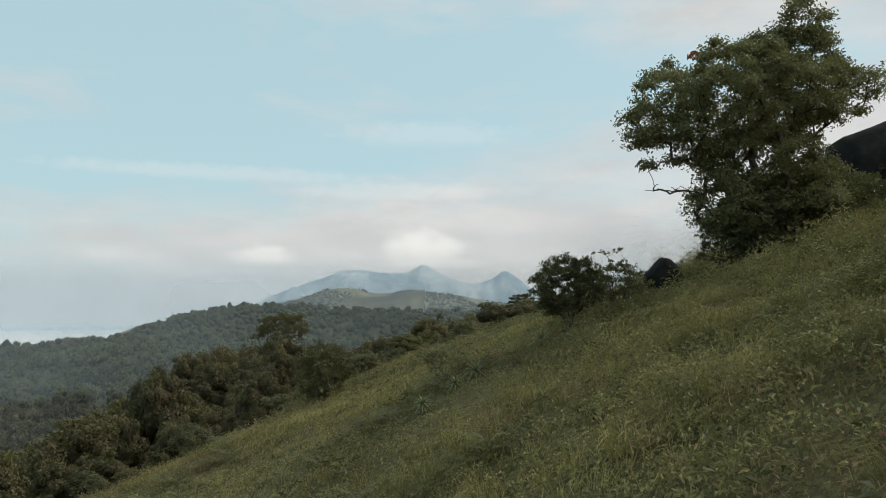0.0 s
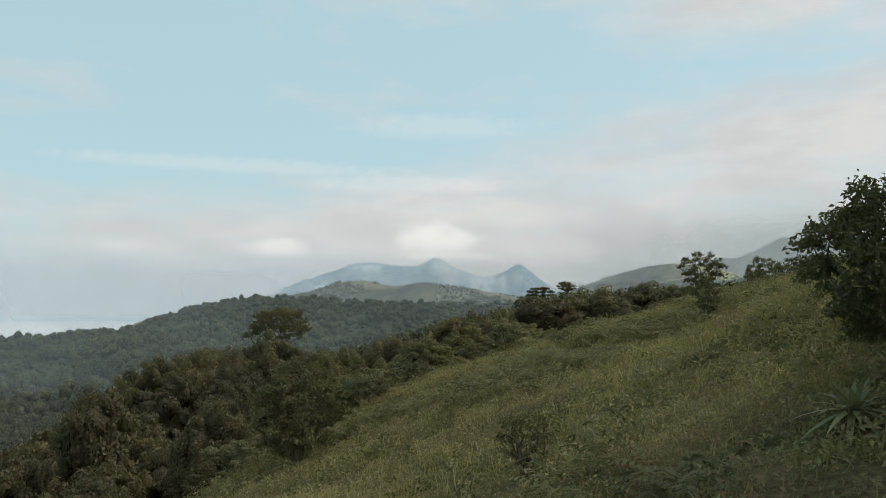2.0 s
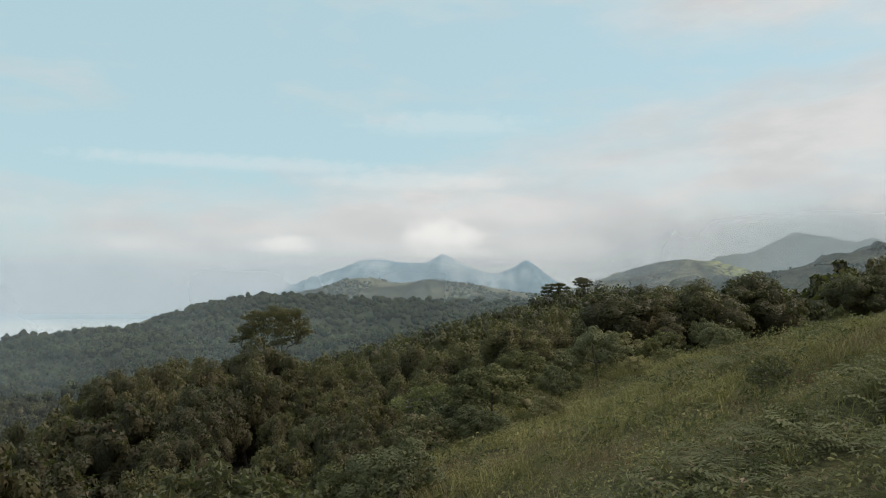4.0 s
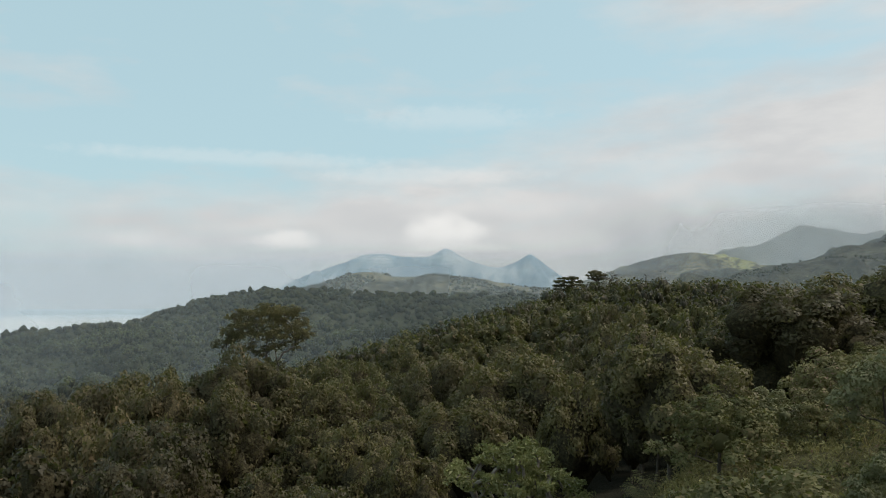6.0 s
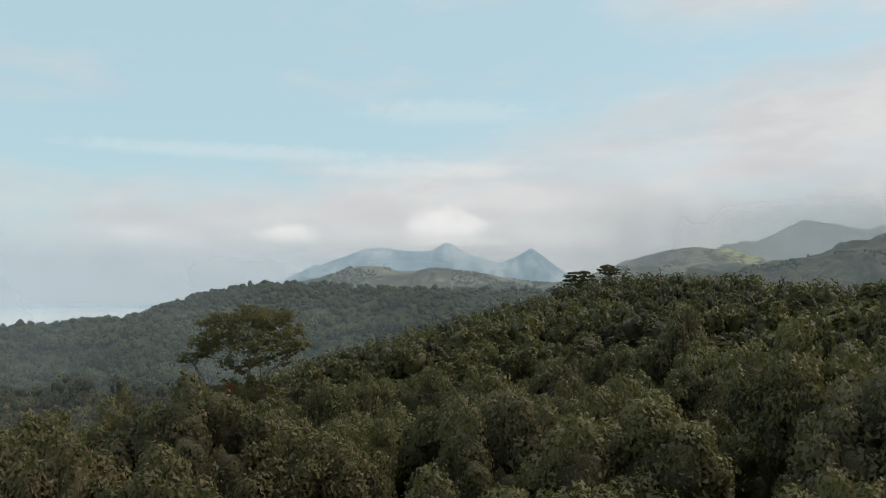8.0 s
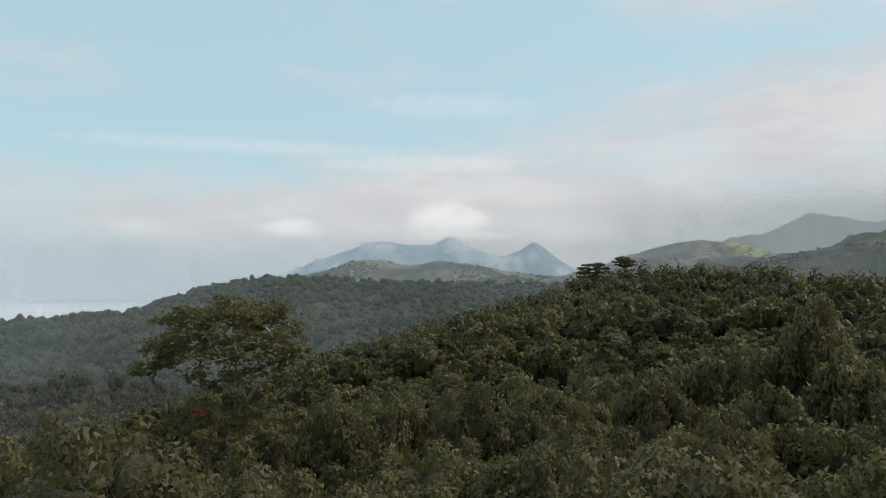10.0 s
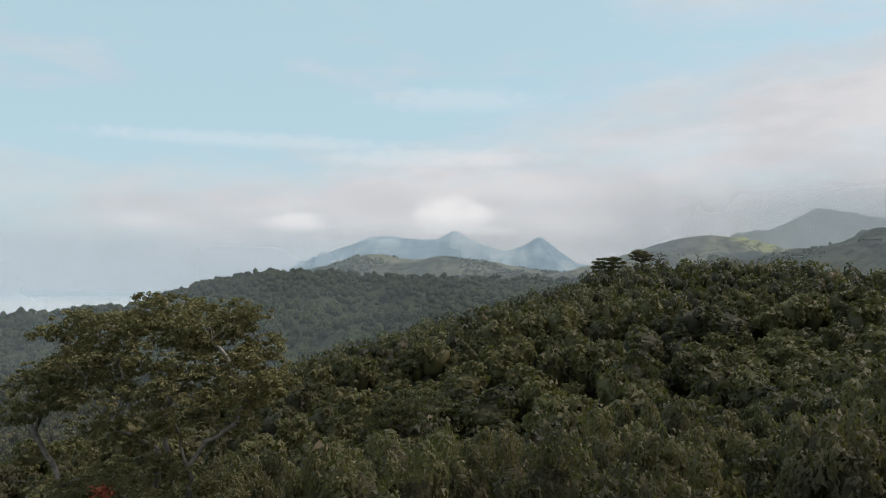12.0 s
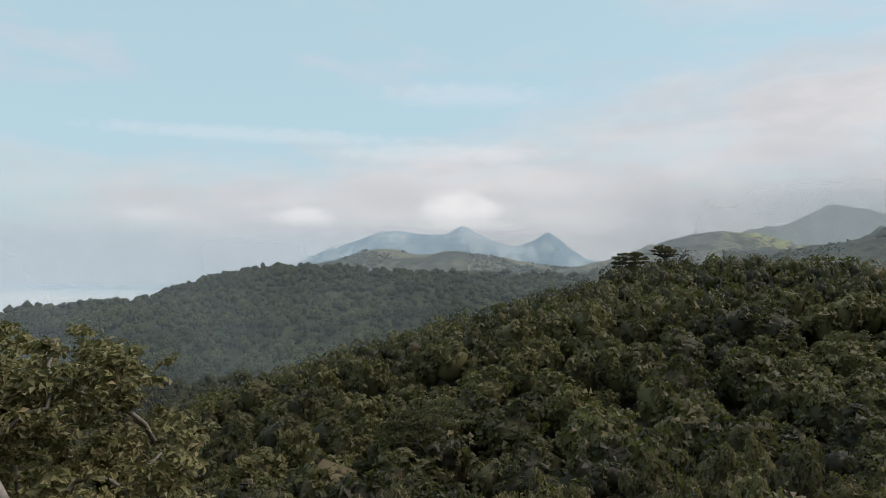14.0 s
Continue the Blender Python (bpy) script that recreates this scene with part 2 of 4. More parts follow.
# forest floor near black: the shade under the trees is in its colour
GROUND = ground_cover("turf_and_dark_floor", ((0.055, 0.05, 0.024), (0.125, 0.114, 0.052), (0.08, 0.07, 0.035), (0.15, 0.13, 0.06)),
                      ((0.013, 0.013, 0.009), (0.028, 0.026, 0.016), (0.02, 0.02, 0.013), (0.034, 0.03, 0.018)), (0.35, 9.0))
# the patch paints sunlight onto the hill's right face
HILL = soil("hill_grass_sun_patch", ((0.036, 0.033, 0.029), (0.088, 0.08, 0.063), (0.077, 0.071, 0.055), (0.195, 0.175, 0.105)), (0.012, 0.06), relief=6.0, patch=(455, 640, (0.3, 0.29, 0.12)))
SCRUB = soil("hill_scrub", ((0.03, 0.03, 0.028), (0.075, 0.073, 0.06), (0.08, 0.077, 0.062), (0.19, 0.175, 0.13)), (0.012, 0.06), relief=5.0)
DRY = soil("dry_grass", ((0.045, 0.045, 0.032), (0.085, 0.08, 0.052), (0.095, 0.09, 0.055), (0.175, 0.16, 0.095)), (0.006, 0.035), relief=3.0)
RIDGE = soil("ridge_scrub", ((0.022, 0.023, 0.018), (0.05, 0.05, 0.036), (0.05, 0.05, 0.035), (0.092, 0.088, 0.058)), (0.02, 0.13), relief=4.0)
# crown filling: the shade inside the crowns is put into this darker colour
SHADE_CORE = soil("shaded_inner_foliage", ((0.05, 0.043, 0.027), (0.095, 0.083, 0.045), (0.065, 0.057, 0.035), (0.12, 0.103, 0.055)), (0.5, 9.0), relief=0.25)
# darker than the far leaves; also on the long hill and skyline trunks
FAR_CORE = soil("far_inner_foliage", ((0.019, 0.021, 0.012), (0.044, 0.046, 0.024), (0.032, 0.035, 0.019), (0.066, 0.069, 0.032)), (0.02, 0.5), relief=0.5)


# ---- mesh helpers ----


class Buf:
    """Collects vertices and faces as arrays, for one mesh."""

    def __init__(self):
        self.v, self.q, self.t, self.n = [], [], [], 0
        self.m, self.bent, self.core = [], False, []

    def add(self, v, quads=None, tris=None, normals=None, core=False):
        v = np.asarray(v, float).reshape(-1, 3)
        self.m.append(np.zeros_like(v) if normals is None else normals)
        self.bent = self.bent or normals is not None
        if quads is not None and len(quads):
            self.q.append(np.asarray(quads, int) + self.n)
        if tris is not None and len(tris):
            self.t.append(np.asarray(tris, int) + self.n)
            self.core.append(np.full(len(tris), core) if np.ndim(core) == 0 else core)
        self.v.append(v)
        self.n += len(v)

    def mesh(self, name, smooth=False):
        v = np.concatenate(self.v)
        q = np.concatenate(self.q) if self.q else np.zeros((0, 4), int)
        t = np.concatenate(self.t) if self.t else np.zeros((0, 3), int)
        me = bpy.data.meshes.new(name)
        me.vertices.add(len(v))
        me.vertices.foreach_set("co", v.astype(np.float32).ravel())
        me.loops.add(4 * len(q) + 3 * len(t))
        me.loops.foreach_set("vertex_index", np.concatenate([q.ravel(), t.ravel()]).astype(np.int32))
        me.polygons.add(len(q) + len(t))
        starts = np.concatenate([np.arange(len(q)) * 4, 4 * len(q) + np.arange(len(t)) * 3])
        me.polygons.foreach_set("loop_start", starts.astype(np.int32))
        me.polygons.foreach_set("use_smooth", np.full(len(q) + len(t), smooth))
        me.update(calc_edges=True)
        if self.bent:
            me.normals_split_custom_set_from_vertices(np.concatenate(self.m).astype(np.float32))
        return me


def part(name, buf, mat, parent=None, label="", smooth=False, inner=None):
    """One mesh object out of a Buf or a mesh, under its thing. inner: the material of its inner masses."""
    me = buf.mesh(name, smooth) if isinstance(buf, Buf) else buf
    if not me.materials:
        me.materials.append(mat)
    if inner:
        me.materials.append(inner)
        index = np.zeros(len(me.polygons), np.int32)
        flags = np.concatenate(buf.core)
        index[len(index) - len(flags):] = flags
        me.polygons.foreach_set("material_index", index)
    ob = new(name, me)
    ob.parent = parent
    return tagged(ob, label)


def smooth_step(x, a, b):
    t = np.clip((np.asarray(x, float) - a) / (b - a), 0, 1)
    return t * t * (3 - 2 * t)


def curve(xs, ys, soft):
    """A smooth line through some knots."""
    xs = np.asarray(xs, float)
    fine = np.linspace(xs[0] - 4 * soft, xs[-1] + 4 * soft, 900)
    step = fine[1] - fine[0]
    k = np.exp(-0.5 * (np.arange(-200, 201) * step / soft) ** 2)
    k /= k.sum()
    vals = np.interp(fine, xs, ys)
    vals = np.convolve(np.pad(vals, 200, mode="edge"), k, mode="valid")
    return lambda x: np.interp(x, fine, vals)


def lattice(ix, iy, seed):
    n = (ix.astype(np.int64) * 374761393 + iy.astype(np.int64) * 668265263 + seed * 974634721) & 0xFFFFFFFF
    n = ((n ^ (n >> 13)) * 1274126177) & 0xFFFFFFFF
    return ((n ^ (n >> 16)) & 0xFFFF) / 65535.0


def rough(x, y, seed=0, octaves=4):
    """Value noise about zero, summed over some octaves; one unit is one bump."""
    x, y = np.asarray(x, float), np.asarray(y, float)
    total, amp = 0.0, 1.0
    for o in range(octaves):
        ix, iy = np.floor(x), np.floor(y)
        fx, fy = smooth_step(x - ix, 0, 1), smooth_step(y - iy, 0, 1)
        a, b = lattice(ix, iy, seed + o), lattice(ix + 1, iy, seed + o)
        c, d = lattice(ix, iy + 1, seed + o), lattice(ix + 1, iy + 1, seed + o)
        total = total + amp * ((a * (1 - fx) + b * fx) * (1 - fy) + (c * (1 - fx) + d * fx) * fy - 0.5)
        x, y, amp = x * 2.03 + 11.7, y * 2.03 + 5.3, amp * 0.5
    return total


# ---- the lie of the land: a grassy spur, a wooded hollow, a wooded crest ----
spur_height = curve([-60, 0, 15, 20, 30, 48, 60, 72, 90], [-3.6, -3.4, -3.1, -2.5, -2.2, -2.6, -3.3, -4.6, -6.0], 3.0)
spur_slope = curve([-60, 0, 15, 22, 45, 64, 90], [0.42, 0.45, 0.48, 0.41, 0.29, 0.19, 0.15], 4.0)
wood_edge = curve([-60, -30, -19, -9, -6, -2.6, 2.5, 10, 25, 60], [2, 20, 28, 39, 46, 58, 67, 71, 71, 73], 1.4)
spine = curve([20, 130, 200, 260, 300, 385, 460], [-6, -6, -6, 4, 12, 42, 66], 10.0)
canopy_height = curve([20, 50, 66, 76, 86, 96, 108, 130, 165, 200, 222, 242, 260, 300, 385, 450, 560, 700],
                      [-2.5, -3.4, -4.0, -4.6, -3.4, -4.4, -6.2, -11.0, -18.0, -18.5, -16.5, -10.5, -8.5, -4.5, 5.5, -5.0, -45.0, -62.0], 6.0)
slope_left = curve([20, 50, 66, 86, 108, 165, 200, 240, 300, 385, 460, 700], [0.3, 0.3, 0.22, 0.13, 0.15, 0.15, 0.15, 0.18, 0.22, 0.42, 0.45, 0.1], 8.0)
slope_right = curve([20, 50, 66, 86, 108, 130, 200, 260, 385, 500, 700], [0.3, 0.3, 0.22, 0.13, 0.22, 0.24, 0.18, 0.1, 0.03, 0.02, 0.0], 8.0)


def canopy(x, y):
    """How high the tree tops stand."""
    x, y = np.asarray(x, float), np.asarray(y, float)
    side = x - spine(y)
    k = canopy_height(y) + np.where(side < 0, slope_left(y) * np.maximum(side, -260), slope_right(y) * np.minimum(side, 120))
    k = k - 0.1 * np.clip(-x - 32, 0, 200) * smooth_step(y, 60, 110) - 0.42 * np.clip(-x - 25 - 0.36 * np.clip(y - 75, 0, 60), 0, 50) * smooth_step(y, 190, 120) * smooth_step(y, 30, 60) - 0.22 * np.clip(x - 92, 0, 80) * smooth_step(y, 260, 340)
    return np.maximum(k, -66 + 3 * rough(x / 60, y / 60, 5)) + 1.2 * rough(x / 22, y / 22, 9, 2) + 2.2 * np.exp(-((x + 21) / 9) ** 2 - ((y - 87) / 10) ** 2) + 4.5 * np.exp(-((x - 68) / 24) ** 2 - ((y - 318) / 34) ** 2)


def ground(x, y):
    x, y = np.asarray(x, float), np.asarray(y, float)
    side = np.where(x < 0, 1.18 * x, x)
    spur = spur_height(y) + spur_slope(y) * (20 * np.tanh(side / 34) * 1.7)
    spur = spur + 0.5 * rough(x / 6, y / 6, 3, 4) + 0.26 * rough(x / 1.3, y / 1.3, 4, 2)
    tall = 5.0 + 3.5 * smooth_step(y, 70, 95)
    wood = canopy(x, y) - tall
    mix = smooth_step(y - wood_edge(x), -1.0, 14.0)
    low = spur * (1 - mix) + np.minimum(wood, spur) * mix
    # far off the land falls away to the plain
    far = smooth_step(np.hypot(x, y), 700, 1500)
    return low * (1 - far) + (-130.0) * far


def sheet(xs, ys, height):
    """A grid over the plan."""
    gx, gy = np.meshgrid(xs, ys)
    z = height(gx, gy)
    nx, ny = len(xs), len(ys)
    i = (np.arange(ny - 1)[:, None] * nx + np.arange(nx - 1)[None]).ravel()
    buf = Buf()
    buf.add(np.stack([gx, gy, z], -1).reshape(-1, 3), quads=np.stack([i, i + 1, i + nx + 1, i + nx], -1))
    return buf


xs = 9 * np.sinh(np.linspace(-6.9, 6.9, 190))
ys = 35 + 14 * np.sinh(np.linspace(-6.5, 6.45, 230))
me = sheet(xs, ys, ground).mesh("ground", True)
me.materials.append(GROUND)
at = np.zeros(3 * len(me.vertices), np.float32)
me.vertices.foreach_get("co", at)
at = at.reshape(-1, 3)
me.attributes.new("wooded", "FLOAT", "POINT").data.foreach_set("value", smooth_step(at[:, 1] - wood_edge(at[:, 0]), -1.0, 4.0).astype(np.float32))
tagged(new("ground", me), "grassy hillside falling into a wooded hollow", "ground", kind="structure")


# ---- hills ----
def hill_height(crest, foot, near_edge, ridge, far_edge, wave, depth, seed, back=None, bumps=5.0):
    """A ridge with a smooth front, gullies down its face and a rounded back."""
    def height(x, y):
        top = crest(x)
        line = ridge
        t = np.where(y < line, (y - near_edge) / (line - near_edge), (far_edge - y) / (far_edge - line))
        t = np.clip(t, 0, 1)
        prof = t * t * (3 - 2 * t) * 0.5 + t * 0.5
        gully = rough(x / wave + 0.3 * rough(y / wave, x / wave, seed + 7, 2), y / (wave * 2.2), seed, 5)
        low = foot if back is None else np.where(y < line, foot, back)
        small = bumps * t * rough(x / 30, y / 30, seed + 3, 3)
        return low + (top - low) * prof + small + depth * gully * np.sin(np.pi * np.clip(t, 0, 1))
    return height


def hill(name, xs, ys, height, mat, label):
    me = sheet(xs, ys, height).mesh(name, True)
    me.materials.append(mat)
    return tagged(new(name, me), label, "hill", kind="structure")


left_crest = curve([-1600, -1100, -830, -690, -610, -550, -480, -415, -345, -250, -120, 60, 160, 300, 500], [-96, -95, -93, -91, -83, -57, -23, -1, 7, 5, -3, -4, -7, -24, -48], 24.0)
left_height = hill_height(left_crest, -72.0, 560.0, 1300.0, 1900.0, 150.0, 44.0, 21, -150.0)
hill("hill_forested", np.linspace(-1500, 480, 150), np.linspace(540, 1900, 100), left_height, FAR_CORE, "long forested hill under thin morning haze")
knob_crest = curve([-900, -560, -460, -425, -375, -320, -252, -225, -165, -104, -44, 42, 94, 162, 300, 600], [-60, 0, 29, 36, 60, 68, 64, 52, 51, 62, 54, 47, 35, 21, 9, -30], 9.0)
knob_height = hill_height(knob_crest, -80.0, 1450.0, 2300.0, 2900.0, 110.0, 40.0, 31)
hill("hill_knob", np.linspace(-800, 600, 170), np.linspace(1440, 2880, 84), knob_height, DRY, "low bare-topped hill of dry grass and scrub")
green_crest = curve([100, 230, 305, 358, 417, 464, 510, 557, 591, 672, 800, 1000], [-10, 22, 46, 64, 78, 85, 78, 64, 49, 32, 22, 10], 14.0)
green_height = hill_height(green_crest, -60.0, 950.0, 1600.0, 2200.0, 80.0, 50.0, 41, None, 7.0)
hill("hill_green", np.linspace(60, 1000, 130), np.linspace(940, 2180, 80), green_height, HILL, "rounded grassy hill with a sunlit patch in its colour")
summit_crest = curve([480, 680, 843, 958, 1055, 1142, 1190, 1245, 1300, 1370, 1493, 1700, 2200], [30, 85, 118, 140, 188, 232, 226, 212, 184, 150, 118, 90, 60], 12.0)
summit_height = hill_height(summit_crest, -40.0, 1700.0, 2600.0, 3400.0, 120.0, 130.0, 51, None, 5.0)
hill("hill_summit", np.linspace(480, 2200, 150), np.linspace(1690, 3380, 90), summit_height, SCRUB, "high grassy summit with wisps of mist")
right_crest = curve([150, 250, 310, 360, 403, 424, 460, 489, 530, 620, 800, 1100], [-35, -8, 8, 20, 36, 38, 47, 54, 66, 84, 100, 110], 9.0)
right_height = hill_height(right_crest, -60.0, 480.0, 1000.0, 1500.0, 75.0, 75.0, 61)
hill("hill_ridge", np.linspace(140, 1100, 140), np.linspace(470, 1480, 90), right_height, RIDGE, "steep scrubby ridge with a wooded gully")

# mountains on the horizon; their blue haze is put into colour and glow
mat, g = material("far_mountain_hazed")
p = position(g)
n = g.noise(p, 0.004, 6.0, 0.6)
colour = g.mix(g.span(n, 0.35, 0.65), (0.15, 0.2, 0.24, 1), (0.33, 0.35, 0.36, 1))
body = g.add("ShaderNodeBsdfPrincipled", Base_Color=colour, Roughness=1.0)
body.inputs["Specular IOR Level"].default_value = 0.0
# faint blue emission stands in for haze in the air
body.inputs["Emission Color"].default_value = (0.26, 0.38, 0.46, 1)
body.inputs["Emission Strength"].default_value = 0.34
finish(g, body.outputs[0])
HAZED_MOUNTAIN = mat
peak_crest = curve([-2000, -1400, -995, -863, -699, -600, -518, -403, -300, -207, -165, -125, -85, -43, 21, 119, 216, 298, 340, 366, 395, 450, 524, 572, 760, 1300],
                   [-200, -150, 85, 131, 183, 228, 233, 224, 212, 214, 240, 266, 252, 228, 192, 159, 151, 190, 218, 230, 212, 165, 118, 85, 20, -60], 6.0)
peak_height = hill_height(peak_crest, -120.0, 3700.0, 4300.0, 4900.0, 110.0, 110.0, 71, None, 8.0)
hill("backdrop_mountains", np.linspace(-1900, 1300, 260), np.linspace(3690, 4600, 70), peak_height, HAZED_MOUNTAIN, "hazy blue mountain peaks on the horizon")

# ---- sea of fog over the plain, and sheets of mist and added haze between the hills ----
mat, g = material("fog_top")
p = position(g)
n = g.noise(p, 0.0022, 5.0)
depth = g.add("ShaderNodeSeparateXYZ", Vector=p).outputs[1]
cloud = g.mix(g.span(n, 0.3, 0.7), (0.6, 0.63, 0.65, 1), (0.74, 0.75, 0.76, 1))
# haze put into the colour: the fog turns greyer blue with distance
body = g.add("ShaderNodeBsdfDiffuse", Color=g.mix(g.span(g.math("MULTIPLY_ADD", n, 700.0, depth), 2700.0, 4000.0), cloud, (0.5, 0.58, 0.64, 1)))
finish(g, body.outputs[0])
FOG = mat
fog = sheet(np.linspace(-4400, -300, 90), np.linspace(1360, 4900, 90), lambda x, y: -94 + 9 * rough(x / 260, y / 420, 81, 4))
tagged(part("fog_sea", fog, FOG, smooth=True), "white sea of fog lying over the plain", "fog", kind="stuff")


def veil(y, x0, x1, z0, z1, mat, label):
    """An upright, gently bowed sheet of mist; most stand in for haze in the air."""
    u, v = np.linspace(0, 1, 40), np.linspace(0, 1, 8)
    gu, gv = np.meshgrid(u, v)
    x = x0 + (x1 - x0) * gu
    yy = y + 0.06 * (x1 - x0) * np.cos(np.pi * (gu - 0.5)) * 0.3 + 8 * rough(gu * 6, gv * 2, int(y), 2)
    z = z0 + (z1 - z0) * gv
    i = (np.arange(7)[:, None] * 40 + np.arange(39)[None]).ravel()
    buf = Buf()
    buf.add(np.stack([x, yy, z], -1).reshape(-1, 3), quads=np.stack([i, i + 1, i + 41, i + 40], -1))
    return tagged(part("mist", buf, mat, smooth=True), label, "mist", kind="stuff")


veil(520, -1100, 900, -90, 70, mist("haze_thin", (0.82, 0.89, 0.91), 0.24, 0.006, 1.0, 20.0, 70.0, -1050, -850), "thin haze sheet over the hollow")
veil(1480, -2200, 600, -110, 130, mist("haze_mid", (0.86, 0.9, 0.92), 0.38, 0.0012, 2.0, 50.0, 110.0, 560, 250), "haze sheet in front of the bare hill")
veil(1640, 100, 2000, -60, 420, mist("mist_summit", (0.88, 0.9, 0.92), 0.7, 0.0045, 3.0, 130.0, 245.0, 150, 700), "drifting mist below the summit")
veil(1090, 60, 1700, -60, 240, mist("haze_side", (0.86, 0.89, 0.92), 0.26, 0.006, 5.0, 60.0, 200.0, 80, 330), "thin haze behind the scrubby ridge")
veil(640, 140, 900, -50, 170, mist("haze_ridge", (0.86, 0.89, 0.92), 0.18, 0.007, 7.0, 45.0, 115.0, 160, 330), "thin haze before the scrubby ridge")
veil(3300, -3800, 1500, -150, 330, mist("haze_far", (0.8, 0.9, 0.97), 0.22, 0.0007, 4.0, 120.0, 330.0, 1450, 900), "blue haze before the far mountains")


veil(300, -520, -10, -95, 20, mist("haze_low", (0.87, 0.9, 0.92), 0.12, 0.008, 6.0, -10.0, 20.0, -30, -130), "thin haze sheet over the low ground")


# ---- plants: limbs and leaves ----
def tube(buf, points, radii, sides=6):
    """A round limb along a bent line."""
    points = np.asarray(points, float)
    radii = np.asarray(radii, float)
    d = np.gradient(points, axis=0)
    d /= np.linalg.norm(d, axis=1)[:, None] + 1e-9
    ref = np.where(np.abs(d[:, 2:3]) < 0.9, np.array([[0, 0, 1.0]]), np.array([[1.0, 0, 0]]))
    u = np.cross(d, ref)
    u /= np.linalg.norm(u, axis=1)[:, None] + 1e-9
    w = np.cross(d, u)
    a = np.linspace(0, 2 * np.pi, sides, endpoint=False)
    ring = points[:, None] + radii[:, None, None] * (np.cos(a)[None, :, None] * u[:, None] + np.sin(a)[None, :, None] * w[:, None])
    n = len(points)
    i, j = np.meshgrid(np.arange(n - 1), np.arange(sides), indexing="ij")
    i, j = i.ravel(), j.ravel()
    k = (j + 1) % sides
    buf.add(ring.reshape(-1, 3), quads=np.stack([i * sides + j, i * sides + k, (i + 1) * sides + k, (i + 1) * sides + j], -1))


def limb(rng, a, b, bow=0.12, steps=6, sag=0.0):
    """A crooked line from a to b."""
    a, b = np.asarray(a, float), np.asarray(b, float)
    t = np.linspace(0, 1, steps)[:, None]
    size = np.linalg.norm(b - a)
    wob = rng.normal(0, 1, (steps, 3)) * bow * size * 0.35 * np.sin(np.pi * t)
    arc = np.array([0, 0, 1.0]) * size * (bow - sag) * np.sin(np.pi * t) * 0.8
    return a + (b - a) * t + wob + arc


def add_leaves(buf, rng, centres, out, size, up=0.4, spread=0.7, narrow=0.5, fold=0.12, facing=0.6):
    """A pointed leaf at each centre, facing more or less outwards and up."""
    n = len(centres)
    nor = out * facing + np.array([0, 0, up]) + rng.normal(0, spread, (n, 3))
    nor /= np.linalg.norm(nor, axis=1)[:, None] + 1e-9
    along = np.cross(nor, rng.normal(0, 1, (n, 3)))
    along /= np.linalg.norm(along, axis=1)[:, None] + 1e-9
    across = np.cross(nor, along)
    s = (size * rng.uniform(0.65, 1.35, n))[:, None]
    base = centres - along * s * 0.5
    tip = centres + along * s * 0.5 - nor * s * fold
    lft = centres + across * s * narrow * 0.5 + nor * s * fold
    rgt = centres - across * s * narrow * 0.5 + nor * s * fold
    v = np.stack([base, rgt, tip, lft], 1).reshape(-1, 3)
    buf.add(v, quads=np.arange(4 * n).reshape(n, 4))


def add_slips(buf, rng, centres, out, size, up=0.3, spread=0.5, narrow=0.75, round_by=0.45):
    """Small pointed leaves of one triangle each, for crowns of thousands."""
    n = len(centres)
    nor = out + np.array([0, 0, up]) + rng.normal(0, spread, (n, 3))
    nor /= np.linalg.norm(nor, axis=1)[:, None] + 1e-9
    along = np.cross(nor, rng.normal(0, 1, (n, 3)))
    along /= np.linalg.norm(along, axis=1)[:, None] + 1e-9
    across = np.cross(nor, along)
    s = (size * rng.uniform(0.6, 1.4, n))[:, None]
    v = np.stack([centres - along * s * 0.4 - across * s * narrow * 0.5, centres + along * s * 0.6 - nor * s * 0.1, centres - along * s * 0.4 + across * s * narrow * 0.5], 1).reshape(-1, 3)
    bent = out * round_by + nor * (1 - round_by) + np.array([0, 0, 0.1])
    bent = np.repeat(bent / (np.linalg.norm(bent, axis=1)[:, None] + 1e-9), 3, 0)
    buf.add(v, tris=np.arange(3 * n).reshape(n, 3), normals=bent)


def ball_points(rng, n, centre, radii, low=-0.35, shell=0.22):
    """Points on and just under the skin of an oval clump, fewer below."""
    d = rng.normal(0, 1, (3 * n + 20, 3))
    d /= np.linalg.norm(d, axis=1)[:, None]
    d = d[d[:, 2] > low][:n]
    r = 1 - shell * rng.random(len(d)) ** 0.7
    r = r * (1 + 0.16 * rng.normal(0, 1, len(d)) * (rng.random(len(d)) < 0.3))
    return centre + d * radii * r[:, None], d


